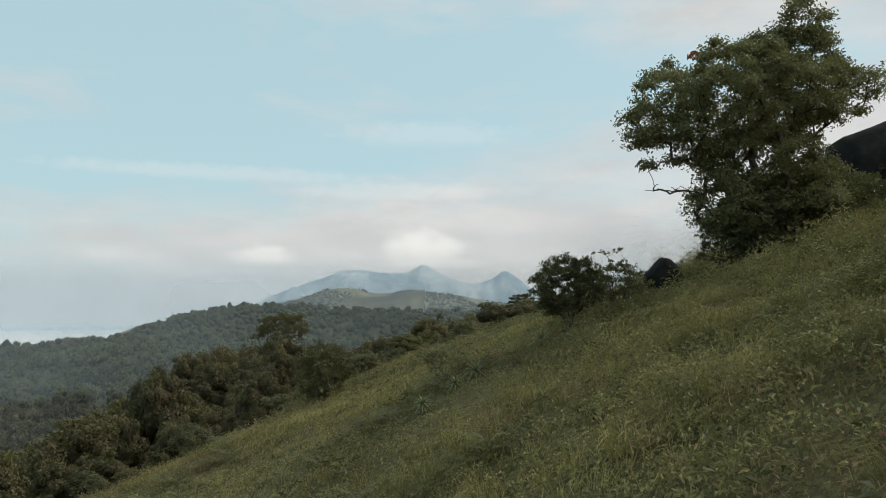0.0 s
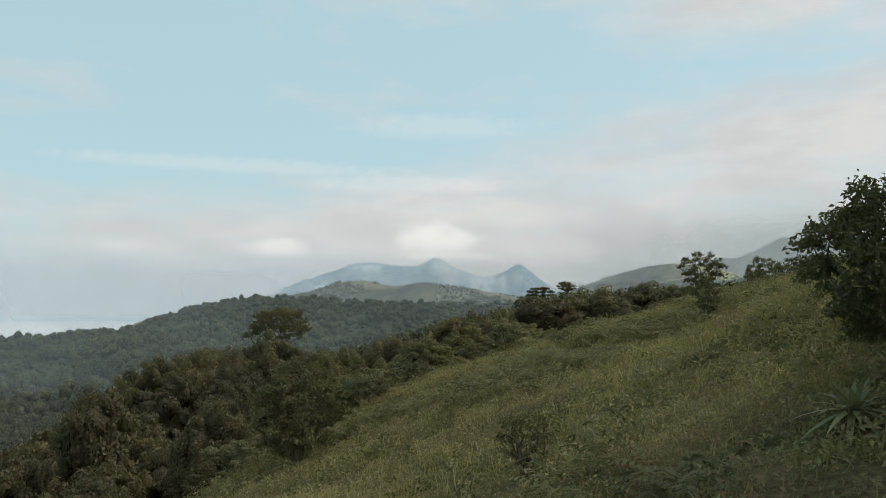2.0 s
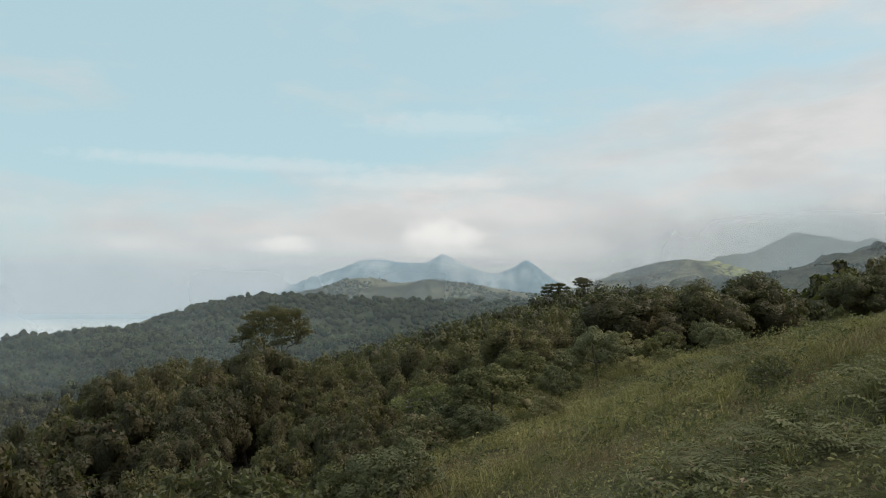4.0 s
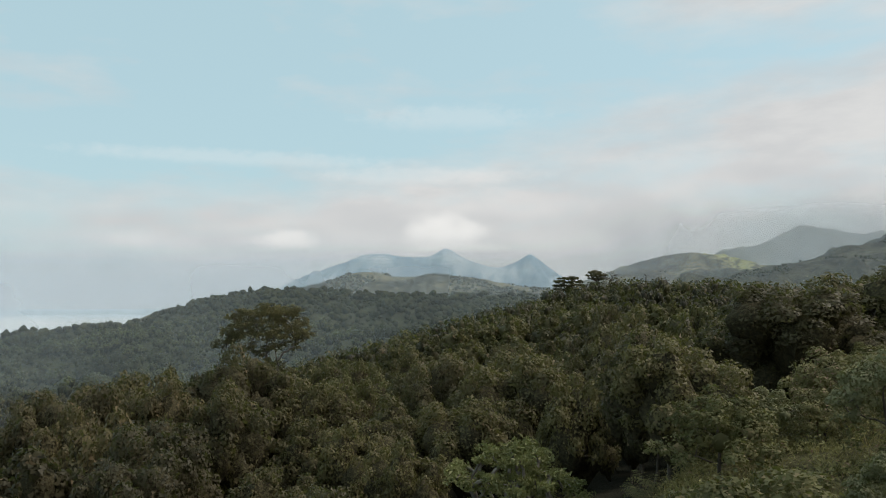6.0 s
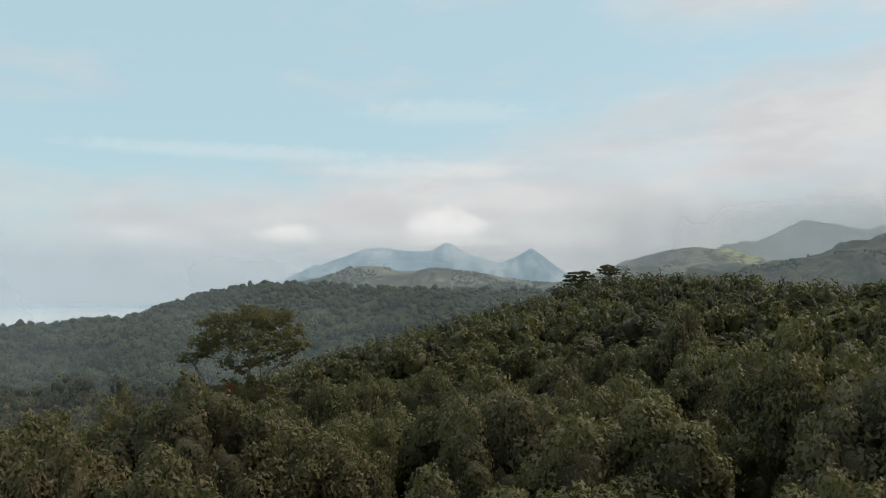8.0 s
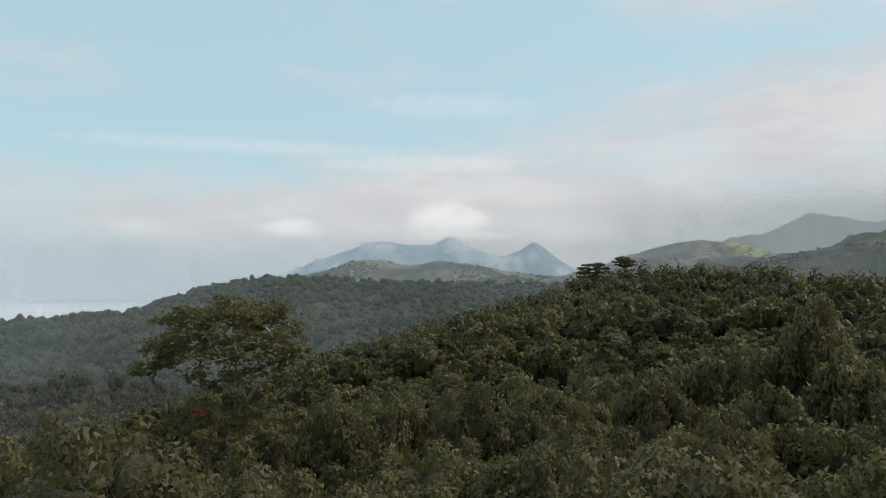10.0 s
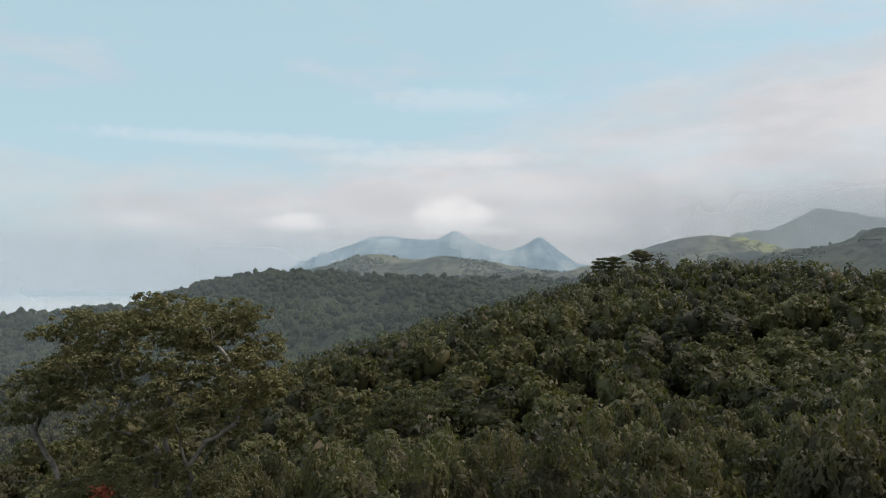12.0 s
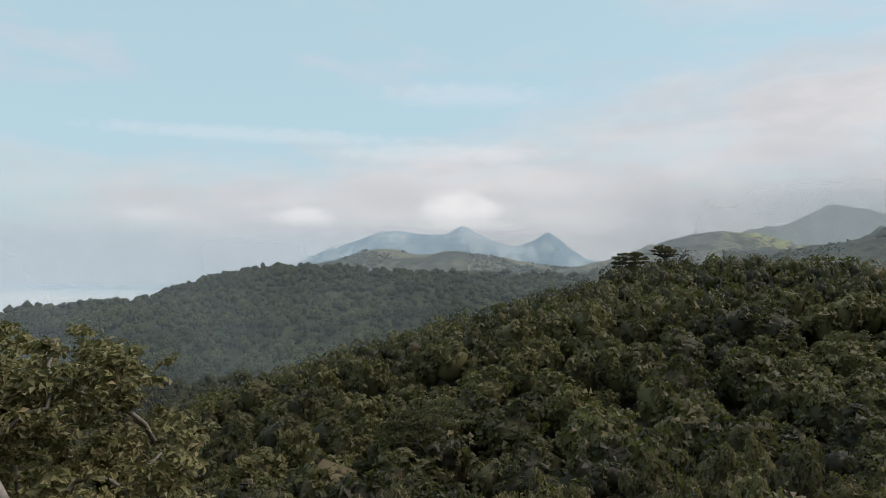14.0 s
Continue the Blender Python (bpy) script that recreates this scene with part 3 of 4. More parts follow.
def crown_shape(rng, tall, wide, buds):
    """The lobes of a domed crown, each a centre, a radius and the way it bulges; buds: smaller lobes on each lobe."""
    mid, radii = np.array([0.0, 0.0, tall * 0.5]), np.array([wide * 0.32, wide * 0.32, tall * 0.31])
    big = [(mid.copy(), wide * 0.31)]
    n = int(rng.integers(11, 15))
    for i in range(n):
        z = 1 - (i + 0.5) / n * 1.35
        a = i * 2.39996 + rng.uniform(-0.35, 0.35)
        flat = math.sqrt(max(0.0, 1 - z * z))
        d = np.array([flat * math.cos(a), flat * math.sin(a), z])
        big.append((mid + d * radii * rng.uniform(0.75, 1.08), wide * rng.uniform(0.11, 0.22)))
    small = []
    for c, s in big[1:]:
        out = (c - mid) / np.linalg.norm(c - mid)
        for d in oval_points(rng, buds, (0, 0, 0), (1, 1, 1), 0.99):
            if d[2] < -0.3 or d @ out < -0.15:
                continue
            small.append((c + d * s * rng.uniform(0.65, 1.1), s * rng.uniform(0.3, 0.62)))
    return big, small


def framework(rng, trunk, centres, thin, grow=0.46, sides=5, bow=0.12):
    """Trunk and limbs: each clump hangs on the nearest limb that leads towards it."""
    nodes = [np.asarray(p, float) for p in trunk]
    parent = [-1] + list(range(len(trunk) - 1))
    lines = [list(range(len(trunk)))]
    root = nodes[0]
    first = max(1, int(len(trunk) * 0.35))
    for c in sorted(centres, key=lambda p: np.linalg.norm(p - root)):
        have = np.array(nodes)
        gap = np.linalg.norm(have - c, axis=1)
        cost = gap + 1.2 * np.maximum(0, have[:, 2] - c[2]) + 0.25 * np.linalg.norm(have - root, axis=1)
        cost[:first] += 1e3
        k = int(np.argmin(cost))
        steps = 4 if gap[k] < 1.2 else 6
        line = limb(rng, nodes[k], c, bow, steps)
        ids, last = [k], k
        for p in line[1:]:
            nodes.append(p)
            parent.append(last)
            last = len(nodes) - 1
            ids.append(last)
        lines.append(ids)
    load = np.zeros(len(nodes))
    for ids in lines[1:]:
        load[ids[-1]] += 1
    for i in range(len(nodes) - 1, 0, -1):
        load[parent[i]] += load[i]
    load[0] = max(load[0], load[1])
    wood = Buf()
    for n, ids in enumerate(lines):
        r = thin * np.maximum(load[ids], 1) ** grow
        if n:
            r[0] = min(r[0], r[1] * 1.25)
        else:
            r = np.maximum(r, thin * len(centres) ** grow * 0.6)
            r[0] *= 1.35
        tube(wood, np.array([nodes[i] for i in ids]), r, 8 if n == 0 else sides)
    return wood


def ball_mesh(level):
    bm = bmesh.new()
    bmesh.ops.create_icosphere(bm, subdivisions=level, radius=1.0)
    v = np.array([p.co[:] for p in bm.verts])
    f = np.array([[p.index for p in t.verts] for t in bm.faces])
    bm.free()
    return v, f


BALLS = {level: ball_mesh(level) for level in (1, 2, 3)}


def add_mass(buf, rng, centre, radius, level, bump):
    """The inner mass of a lobe: a lumpy ball of foliage, narrower below."""
    v, f = BALLS[level]
    s = rng.uniform(0, 50)
    lump = rough(v[:, 0] * 2.3 + s, v[:, 1] * 2.3 + v[:, 2] * 1.7, int(s), 3)
    r = radius * (1 + bump * lump)
    d = v.copy()
    d[:, 2] = np.where(d[:, 2] < 0, d[:, 2] * 1.3, d[:, 2] * 1.05)
    d[:, :2] *= np.where(d[:, 2:] < 0, 1 + 0.3 * d[:, 2:], 1)
    buf.add(centre + d * r[:, None], tris=f, core=True)


def tree_meshes(seed, tall, wide, buds, count, size, narrow=0.75, wooden=True, mass=1, core=0.66, hollow=False):
    """Trunk and crown of a tree that stands on the origin."""
    rng = np.random.default_rng(seed)
    leaf = Buf()
    big, small = crown_shape(rng, tall, wide, buds)
    wood = None
    if wooden:
        top = np.array([rng.uniform(-0.1, 0.1) * wide, rng.uniform(-0.1, 0.1) * wide, tall * 0.6])
        picked = [c for c, _ in big] + [c for c, _ in small[::5]]
        wood = framework(rng, limb(rng, (0, 0, -1.0), top, 0.05, 7), picked, tall * 0.0035, 0.46, 4)
    for c, r in big[:1] if hollow else big:
        add_mass(leaf, rng, c, r * core, mass, 0.8)
    for c, r in big[1:]:
        # leaves on the lobes themselves, between the buds
        p, d = ball_points(rng, int(0.4 * count / (len(big) - 1)), c, r * np.array([0.9, 0.9, 0.9]), -0.5, 0.2)
        add_slips(leaf, rng, p, d, size, 0.25, 0.45, narrow, 0.55)
    weights = np.array([r ** 2 for _, r in small])
    for (c, r), w in zip(small, weights / weights.sum()):
        p, d = ball_points(rng, max(3, int(0.6 * count * w)), c, r * np.array([1, 1, 0.9]), -0.3, 0.35)
        add_slips(leaf, rng, p, d, size, 0.3, 0.55, narrow, 0.45)
    return wood, leaf


def oval_points(rng, n, centre, radii, hollow=0.5):
    """Places in an oval, mostly in its outer part."""
    d = rng.normal(0, 1, (n, 3))
    d /= np.linalg.norm(d, axis=1)[:, None]
    r = rng.uniform(hollow ** 3, 1, n) ** (1 / 3)
    return np.asarray(centre) + d * r[:, None] * np.asarray(radii)


def spaced(points, gap):
    """Drops places that crowd each other."""
    kept = []
    for p in points:
        if all(np.linalg.norm(p - q) > gap for q in kept):
            kept.append(p)
    return kept


# ---- the wood ----
rng = np.random.default_rng(11)
TREE_LABELS = {"forest": "broad-leaved forest tree with a dense green crown", "dark": "dark green broad-leaved tree with a close crown",
               "light": "light green broad-leaved tree in the wood", "olive": "olive-brown broad-leaved tree with a loose crown"}
TREE_LEAVES = {"forest": LEAF_FOREST, "dark": LEAF_SHADY, "light": LEAF_LIGHT, "olive": LEAF_LOOSE}


def tree_thing(kind, seed, clumps, count, size, mass=2):
    """A tree: an Empty at its foot over a trunk and a crown."""
    wood, leaf = tree_meshes(seed, 8.0, 8.0, clumps, count, size, mass=mass, core=0.7)
    tree = tagged(new("tree"), TREE_LABELS[kind], "tree", group="trees of the wood")
    part("trunk", wood, BARK, tree, smooth=True)
    part("crown", leaf, TREE_LEAVES[kind], tree, smooth=True, inner=SHADE_CORE)
    return tree


KINDS = ("forest", "forest", "dark", "forest", "light", "olive", "dark", "forest")
near_kinds = [tree_thing(k, 100 + i, 13, 12500, 0.185, mass=2) for i, k in enumerate(KINDS)]
mid_kinds = [tree_thing(k, 140 + i, 9, 5200, 0.27, mass=1) for i, k in enumerate(KINDS)]


def spots(x0, x1, y0, y1, step, jitter=0.42):
    """Places on a shaken grid."""
    gx, gy = np.meshgrid(np.arange(x0, x1, step), np.arange(y0, y1, step))
    n = gx.size
    return np.stack([gx.ravel() + rng.uniform(-jitter, jitter, n) * step, gy.ravel() + rng.uniform(-jitter, jitter, n) * step], -1)


used = set()


def plant(source, x, y, tall, wide, turn):
    m = pose(x, y, float(ground(x, y)) - 0.15, rng.uniform(-5, 5), rng.uniform(-5, 5), turn)
    if source not in used:
        used.add(source)
        source.matrix_basis = m
        tree = source
    else:
        tree = copy_thing(source, m)
    tree.scale = (wide / 8.0, wide / 8.0, tall / 8.0)
    return tree


clear_of = [(6.3, 71.8, 3.0), (10.6, 74.0, 3.0), (14.8, 76.0, 3.0), (1.4, 76.5, 2.6), (-21.5, 105.0, 3.2), (-8.7, 47.5, 4.0), (-4.7, 65.0, 3.0), (-4.4, 59.5, 2.6), (12.0, 59.0, 2.5), (10.3, 50.0, 3.0)]
near_spots = [p for p in spots(-64, 40, 24, 146, 4.7) if p[1] > wood_edge(p[0]) + 1.6]


def off_line(x, y):
    """How far a tree stands outside the strip of wood that is passed close by."""
    side = x + 0.165 * y
    return max(-10 - side, 0) * 1.5 + max(side - (26 if y < 92 else 12), 0) + 0.6 * max(y - 124, 0)


near_spots.sort(key=lambda p: off_line(*p))
count, rest = 0, []
for x, y in near_spots:
    if any(math.hypot(x - a, y - b) < c for a, b, c in clear_of):
        continue
    tall = float(canopy(x, y) - ground(x, y)) + rng.normal(0, 1.3)
    edge = y - float(wood_edge(x))
    tall = min(max(tall, 2.2 + 0.12 * edge), 12.0)
    if abs(x + 0.16 * y - 1.0) < 4.0 and y < 108:
        tall = min(tall, float(canopy(x, y) - ground(x, y)) + 0.2)
    gap = math.hypot(x + 12.8, y - 78.5)
    if 3 < gap < 32 and abs(math.atan2(-(x + 12.8), y - 78.5) - 0.355) < 0.2:
        # lower trees before the old spreading one
        tall = max(2.0, min(tall, -0.3 - 0.27 * gap - float(ground(x, y))))
    if count >= 290:
        rest.append((x, y, float(ground(x, y)) - 0.15, tall))
        continue
    source = (near_kinds if (-9 if y < 76 else -15) < x + 0.165 * y < (25 if y < 100 else 16) and y < 122 else mid_kinds)[int(rng.integers(8))]
    plant(source, x, y, tall, min(tall, 7.5) * rng.uniform(0.62, 0.92) * (1.25 if tall < 4 else 1.0), rng.uniform(0, 360))
    count += 1
# a light green tree at the top of the grass
plant(near_kinds[3], 5.4, 74.5, 5.2, 6.0, 130)
# taller rounded trees where the wood meets the top of the grass
for i, (x, y, top, wide) in enumerate(((6.3, 71.8, 0.9, 6.4), (10.6, 74.0, 1.4, 6.2), (14.8, 76.0, 2.0, 6.4), (1.4, 76.5, -0.4, 5.6))):
    plant(near_kinds[(2, 0, 3, 6)[i]], x, y, (top - float(ground(x, y))) / 0.95, wide, 70 * i)
plant(near_kinds[4], 12.0, 59.0, 2.2, 3.0, 200)

# further trees, too many to count: joined
def far_tile(seed):
    """A crown for far off: a few lumpy balls and loose sprays."""
    r = np.random.default_rng(seed)
    buf = Buf()
    for i in range(3):
        a = 2.1 * i + r.uniform(-0.6, 0.6)
        reach = r.uniform(0.9, 2.2)
        add_mass(buf, r, np.array([reach * math.cos(a), reach * math.sin(a), r.uniform(2.8, 5.6)]), r.uniform(1.0, 1.8), 1, 1.3)
    p, d = ball_points(r, 54, np.array([0, 0, 4.6]), np.array([3.4, 3.4, 3.0]), -0.2, 0.2)
    add_slips(buf, r, p, d, 0.92, 0.2, 0.45, 0.8, 0.6)
    return buf


tile_sets = [tree_meshes(300 + i, 8.0, 7.4, 5, 760, 0.65, wooden=False, mass=1, core=1.1, hollow=True)[1] for i in range(6)]
tile_close = [tree_meshes(320 + i, 8.0, 7.4, 7, 2600, 0.32, wooden=False, mass=1, core=0.7)[1] for i in range(4)]
tile_far = [far_tile(330 + i) for i in range(6)]


def forest(name, places, tiles, mat, label, grow=1.0, inner=None, drift=0.0, patch=34.0, vary=1.0):
    """Many crowns as one mesh."""
    buf, tones = Buf(), []
    for x, y, z, tall in places:
        tile = tiles[int(rng.integers(len(tiles)))]
        v = np.concatenate(tile.v)
        a = rng.uniform(0, 2 * np.pi)
        w = (0.45 + 0.55 * tall / 8.0) * rng.uniform(0.8, 1.2) * grow
        c, s = math.cos(a) * w, math.sin(a) * w
        p = np.stack([v[:, 0] * c - v[:, 1] * s + x, v[:, 0] * s + v[:, 1] * c + y, v[:, 2] * tall / 8.0 + z], -1)
        m = np.concatenate(tile.m)
        turned = np.stack([m[:, 0] * math.cos(a) - m[:, 1] * math.sin(a), m[:, 0] * math.sin(a) + m[:, 1] * math.cos(a), m[:, 2]], -1)
        buf.add(p, tris=np.concatenate(tile.t), normals=turned, core=np.concatenate(tile.core))
        tones.append(np.full(len(p), vary * (rng.random() ** 2.2 * 1.1 - 0.2) + drift * float(rough(x / patch, y / patch, 88, 2))))
    ob = part(name, buf, mat, smooth=True, inner=inner or SHADE_CORE)
    me = ob.data
    me.attributes.new("tone", "FLOAT", "POINT").data.foreach_set("value", np.concatenate(tones).astype(np.float32))
    return tagged(ob, label, "trees", kind="stuff")


def in_view(x, y):
    """Whether a place lies within the wedge of land that the walk looks over."""
    return abs(x + 0.03 * y + 4) < 14 + 0.72 * (y - 30)


def heights(n, low, high):
    return low + (high - low) * rng.random(n) ** 1.6


def stand(points, tall_low, tall_high, land, sink):
    return [(x, y, float(land(x, y)) - sink, t) for (x, y), t in zip(points, heights(len(points), tall_low, tall_high))]


hollow = [p for p in spots(-190, 190, 146, 262, 6.0) if in_view(*p)]
hollow += [p for p in spots(-110, 110, 60, 146, 6.0) if (p[0] < -64 or p[0] > 40) and p[1] > wood_edge(p[0]) + 2 and abs(p[0]) < 92]
hollow += [p for p in spots(-96, -64, 18, 60, 6.0) if p[1] > wood_edge(p[0]) + 2]
places = rest + stand(hollow, 5.5, 12.0, ground, 0.2)
close = [p for p in places if p[1] < 165 and -34 < p[0] + 0.165 * p[1] < 40]
forest("forest_hollow", close, tile_close, LEAF_WOOD, "dense broad-leaved forest at the near side of the hollow", 1.0, LEAF_WOOD, 0.9)
forest("forest_hollow", [p for p in places if p not in close], tile_sets, LEAF_WOOD, "dense broad-leaved forest filling the hollow", 1.0, LEAF_WOOD, 0.9)
crest = [p for p in spots(-330, 330, 262, 440, 5.6) if in_view(*p)] + [p for p in spots(-330, 330, 440, 600, 7.5) if in_view(*p)]
forest("forest_crest", stand(crest, 5.5, 11.5, ground, 0.2), tile_far, LEAF_WOOD, "forest running up to the wooded crest", 0.78, LEAF_WOOD, 0.9)
tile_tiny, tile_bush = [], []
for i in range(10):
    buf = Buf()
    r = np.random.default_rng(350 + i)
    add_mass(buf, r, np.array([0, 0, 3.4]), 3.1, 2 if i < 5 else 1, 0.8)
    p, d = ball_points(r, 14, np.array([0, 0, 3.6]), np.array([3.4, 3.4, 3.0]), -0.2, 0.2)
    add_slips(buf, r, p, d, 0.9, 0.2, 0.4, 0.9, 0.7)
    (tile_tiny if i < 5 else tile_bush).append(buf)


def bushes(name, points, land, low, high, label, grow=1.3):
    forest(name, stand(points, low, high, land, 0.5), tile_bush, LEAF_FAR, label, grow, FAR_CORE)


slope = [p for p in spots(-700, 330, 548, 880, 11.0, 0.8) if in_view(*p)]
forest("forest_far", stand(slope, 4.5, 19.0, left_height, 1.0), tile_far, LEAF_FAR, "far forest covering the foot of the long hill", 1.1, FAR_CORE, 1.9, 80.0, 0.45)
slope = [p for p in spots(-1100, 420, 880, 1340, 12.0, 1.1) if in_view(*p)]
forest("forest_far", stand(slope, 4.0, 13.0, left_height, 0.6), tile_tiny, LEAF_FAR, "far forest covering the long hill up to its crest", 1.25, FAR_CORE, 1.9, 80.0, 0.45)
bushes("bushes_knob", [p for p in spots(-560, 320, 1560, 2310, 12.5, 1.2) if rough(p[0] / 130, p[1] / 130, 90, 3) + (2255 - p[1]) / 300 > 0.05 and in_view(*p)], knob_height, 4, 10, "dark scrub on the lower slopes of the bare hill")
bushes("bushes_green", [p for p in spots(120, 900, 1080, 1640, 15, 1.2) if rough(p[0] / 90, p[1] / 150, 91, 3) + (1240 - p[1]) / 900 > 0.3 and in_view(*p)], green_height, 2.5, 6, "scrub in the folds of the grassy hill")
bushes("bushes_ridge", [p for p in spots(200, 800, 600, 1040, 5.5, 1.2) if (rough(p[0] / 45, p[1] / 90, 92, 3) > 0.12 or 985 < p[1] < 1015 and rough(p[0] / 25, 0.5, 94, 2) > 0) and in_view(*p)], right_height, 1.6, 5.0, "scrub and small trees on the steep ridge", 0.8)


bushes("bushes_summit", [p for p in spots(760, 1280, 2000, 2420, 18, 1.2) if rough(p[0] / 100, p[1] / 160, 95, 3) > 0.2 and in_view(*p)], summit_height, 3, 8, "dark scrub in the gullies of the summit")
low = [p for p in spots(-3, 9, 50, 66, 2.7) if -11 < p[1] - wood_edge(p[0]) < 3]
low += [p for p in spots(-16, 22, 34, 80, 2.3) if not (-3 < p[0] < 9 and 50 < p[1] < 66) and -7 < p[1] - wood_edge(p[0]) < 4 and rough(p[0] / 4, p[1] / 4, 96, 2) + 0.05 * (p[1] - wood_edge(p[0])) > -0.05]


def thicket_shrub(mat, label, seed):
    """A low leafy bush on short stems."""
    wood, leaf = tree_meshes(seed, 8.0, 8.0, 8, 9000, 0.2, core=0.3)
    bush = tagged(new("shrub"), label, "shrub", group="shrubs along the edge of the wood")
    part("stem", wood, BARK, bush, smooth=True)
    part("foliage", leaf, mat, bush, smooth=True, inner=mat)
    return bush


SHRUB_LABELS = ("light green leafy shrub at the edge of the wood", "olive-brown loose shrub at the edge of the wood", "green leafy shrub at the edge of the wood", "light green leafy shrub at the edge of the wood")
shrub_kinds = [thicket_shrub(m, SHRUB_LABELS[i], 160 + i) for i, m in enumerate((LEAF_LIGHT_PLAIN, WEED, LEAF_SHRUB, LEAF_LIGHT_PLAIN))]
for i, (x, y) in enumerate(low):
    tall = rng.uniform(0.9, 2.3)
    plant(shrub_kinds[i % 4], x, y, tall, tall * rng.uniform(0.9, 1.45), rng.uniform(0, 360))


# ---- single trees ----
def leaf_balls(rng, centres, radius, each, size, narrow=0.45, flat=0.75, tips=0):
    buf = Buf()
    for c in centres:
        r = radius * rng.uniform(0.7, 1.25)
        if tips:
            # leaves crowd in rosettes at the ends of the twigs
            ends = oval_points(rng, tips, c, r * np.array([1, 1, flat]), 0.3)
            p, d = ball_points(rng, tips * each, np.zeros(3), np.array([0.17, 0.17, 0.12]), -0.5, 0.8)
            p = p + np.repeat(ends, each, 0)[:len(p)]
            add_leaves(buf, rng, p, d, size, up=0.7, narrow=narrow, spread=0.5)
            continue
        p, d = ball_points(rng, int(each * rng.uniform(0.7, 1.3)), c, r * np.array([1, 1, flat]), -0.6, 0.75)
        add_leaves(buf, rng, p, d, size, narrow=narrow, spread=0.8)
    return buf


def free_tree(name, label, place, trunk, centres, thin, leaf_mat, wood_mat, radius, each, size, seed, flat=0.75, grow=0.46, narrow=0.45, bare=(), tips=0):
    """A tree that stands by itself, with limbs that show between the clumps."""
    r = np.random.default_rng(seed)
    tree = tagged(new(name), label, "tree")
    tree.matrix_basis = pose(*place)
    part("trunk", framework(r, trunk, list(centres) + list(bare), thin, grow), wood_mat, tree, smooth=True)
    if each:
        part("crown", leaf_balls(r, centres, radius, each, size, narrow, flat, tips), leaf_mat, tree)
    return tree


def foot(x, y, sink=0.15):
    return (x, y, float(ground(x, y)) - sink)


# the tall tree on the spur, many-stemmed, its crown open towards the sky
r = np.random.default_rng(501)
pts = np.concatenate([oval_points(r, 240, (-0.35, 0.0, 4.6), (3.35, 2.9, 1.85), 0.35), oval_points(r, 50, (1.85, 0.0, 6.7), (1.0, 1.0, 1.15), 0.1), oval_points(r, 36, (0.6, 0.0, 5.9), (1.5, 1.3, 0.8), 0.2),
                      oval_points(r, 26, (3.2, 0.1, 5.2), (1.0, 1.0, 1.2), 0.2), oval_points(r, 16, (-3.5, -0.2, 3.5), (0.9, 0.8, 0.5), 0.0), oval_points(r, 9, (-2.6, -0.2, 2.55), (0.8, 0.5, 0.18), 0.0),
                      oval_points(r, 90, (0.7, 0.0, 2.7), (2.4, 1.8, 1.2), 0.3), oval_points(r, 90, (-0.3, -0.1, 1.3), (1.7, 1.3, 1.3), 0.2), oval_points(r, 40, (1.6, -0.2, 1.7), (1.4, 1.2, 1.0), 0.2)])
free_tree("hillside_tree", "tall dark many-branched tree on the grassy spur", foot(9.75, 23.2, -0.66), limb(r, (-0.2, 0, -1.9), (0.2, 0.2, 4.2), 0.1, 8), spaced(pts, 0.35), 0.011, LEAF_TALL, BARK, 0.5, 210, 0.12, 502, bare=list(oval_points(r, 22, (-2.5, -0.2, 1.75), (1.3, 0.7, 0.28), 0.0)))
red = tagged(new("flower_cluster"), "red bromeliad in the crown of the tall tree", "plant")
red.matrix_basis = pose(7.9, 22.6, float(ground(9.75, 23.2)) + 6.55)
buf = Buf()
p, d = ball_points(r, 60, np.zeros(3), np.array([0.22, 0.22, 0.2]), -0.5, 0.5)
add_leaves(buf, r, p, d, 0.14)
part("petals", buf, LEAF_RED, red)


def shrub(label, x, y, tall, wide, stems, gap, each, size, mat, seed, radius=0.22, low=0.35, thin=0.008):
    """A bush with several crooked stems."""
    r = np.random.default_rng(seed)
    bush = tagged(new("shrub"), label, "shrub")
    bush.matrix_basis = pose(*foot(x, y, 0.08), 0, 0, r.uniform(0, 360))
    pts = spaced(oval_points(r, 260, (0, 0, tall * (1 + low) * 0.5), (wide * 0.5, wide * 0.5, tall * (1 - low) * 0.5), 0.35), gap)
    sets = [[] for _ in range(stems)]
    for p in pts:
        a = math.atan2(p[1], p[0]) % (2 * math.pi)
        sets[int(a / (2 * math.pi) * stems) % stems].append(p)
    for i, own in enumerate(sets):
        if own:
            a = (i + 0.5) / stems * 2 * math.pi
            lean = np.array([math.cos(a), math.sin(a), 0]) * wide * 0.16
            part("stem", framework(r, limb(r, lean * 0.15 + np.array([0, 0, -0.1]), lean + np.array([0, 0, tall * 0.5]), 0.1, 6), own, thin, 0.46, 4), BARK, bush, smooth=True)
    part("foliage", leaf_balls(r, pts, radius, each, size), mat, bush)
    return bush


shrub("rounded dark evergreen bush with crooked stems in grass", 4.0, 23.6, 2.6, 2.3, 5, 0.2, 120, 0.08, LEAF_DARK, 511, radius=0.24, low=0.22)
shrub("low dark bush beside a boulder", 6.0, 25.0, 1.7, 2.2, 4, 0.26, 36, 0.1, LEAF_DARK, 512, low=0.1)
shrub("thin leggy shrub with sparse leaf tufts", 5.6, 25.2, 2.6, 1.2, 4, 0.42, 10, 0.13, LEAF_DARK, 513, 0.16, 0.6, 0.006)
shrub("bushy undergrowth at the foot of the tall tree", 9.7, 22.9, 2.6, 2.4, 5, 0.3, 40, 0.15, LEAF_DARK, 514, 0.28, 0.1)
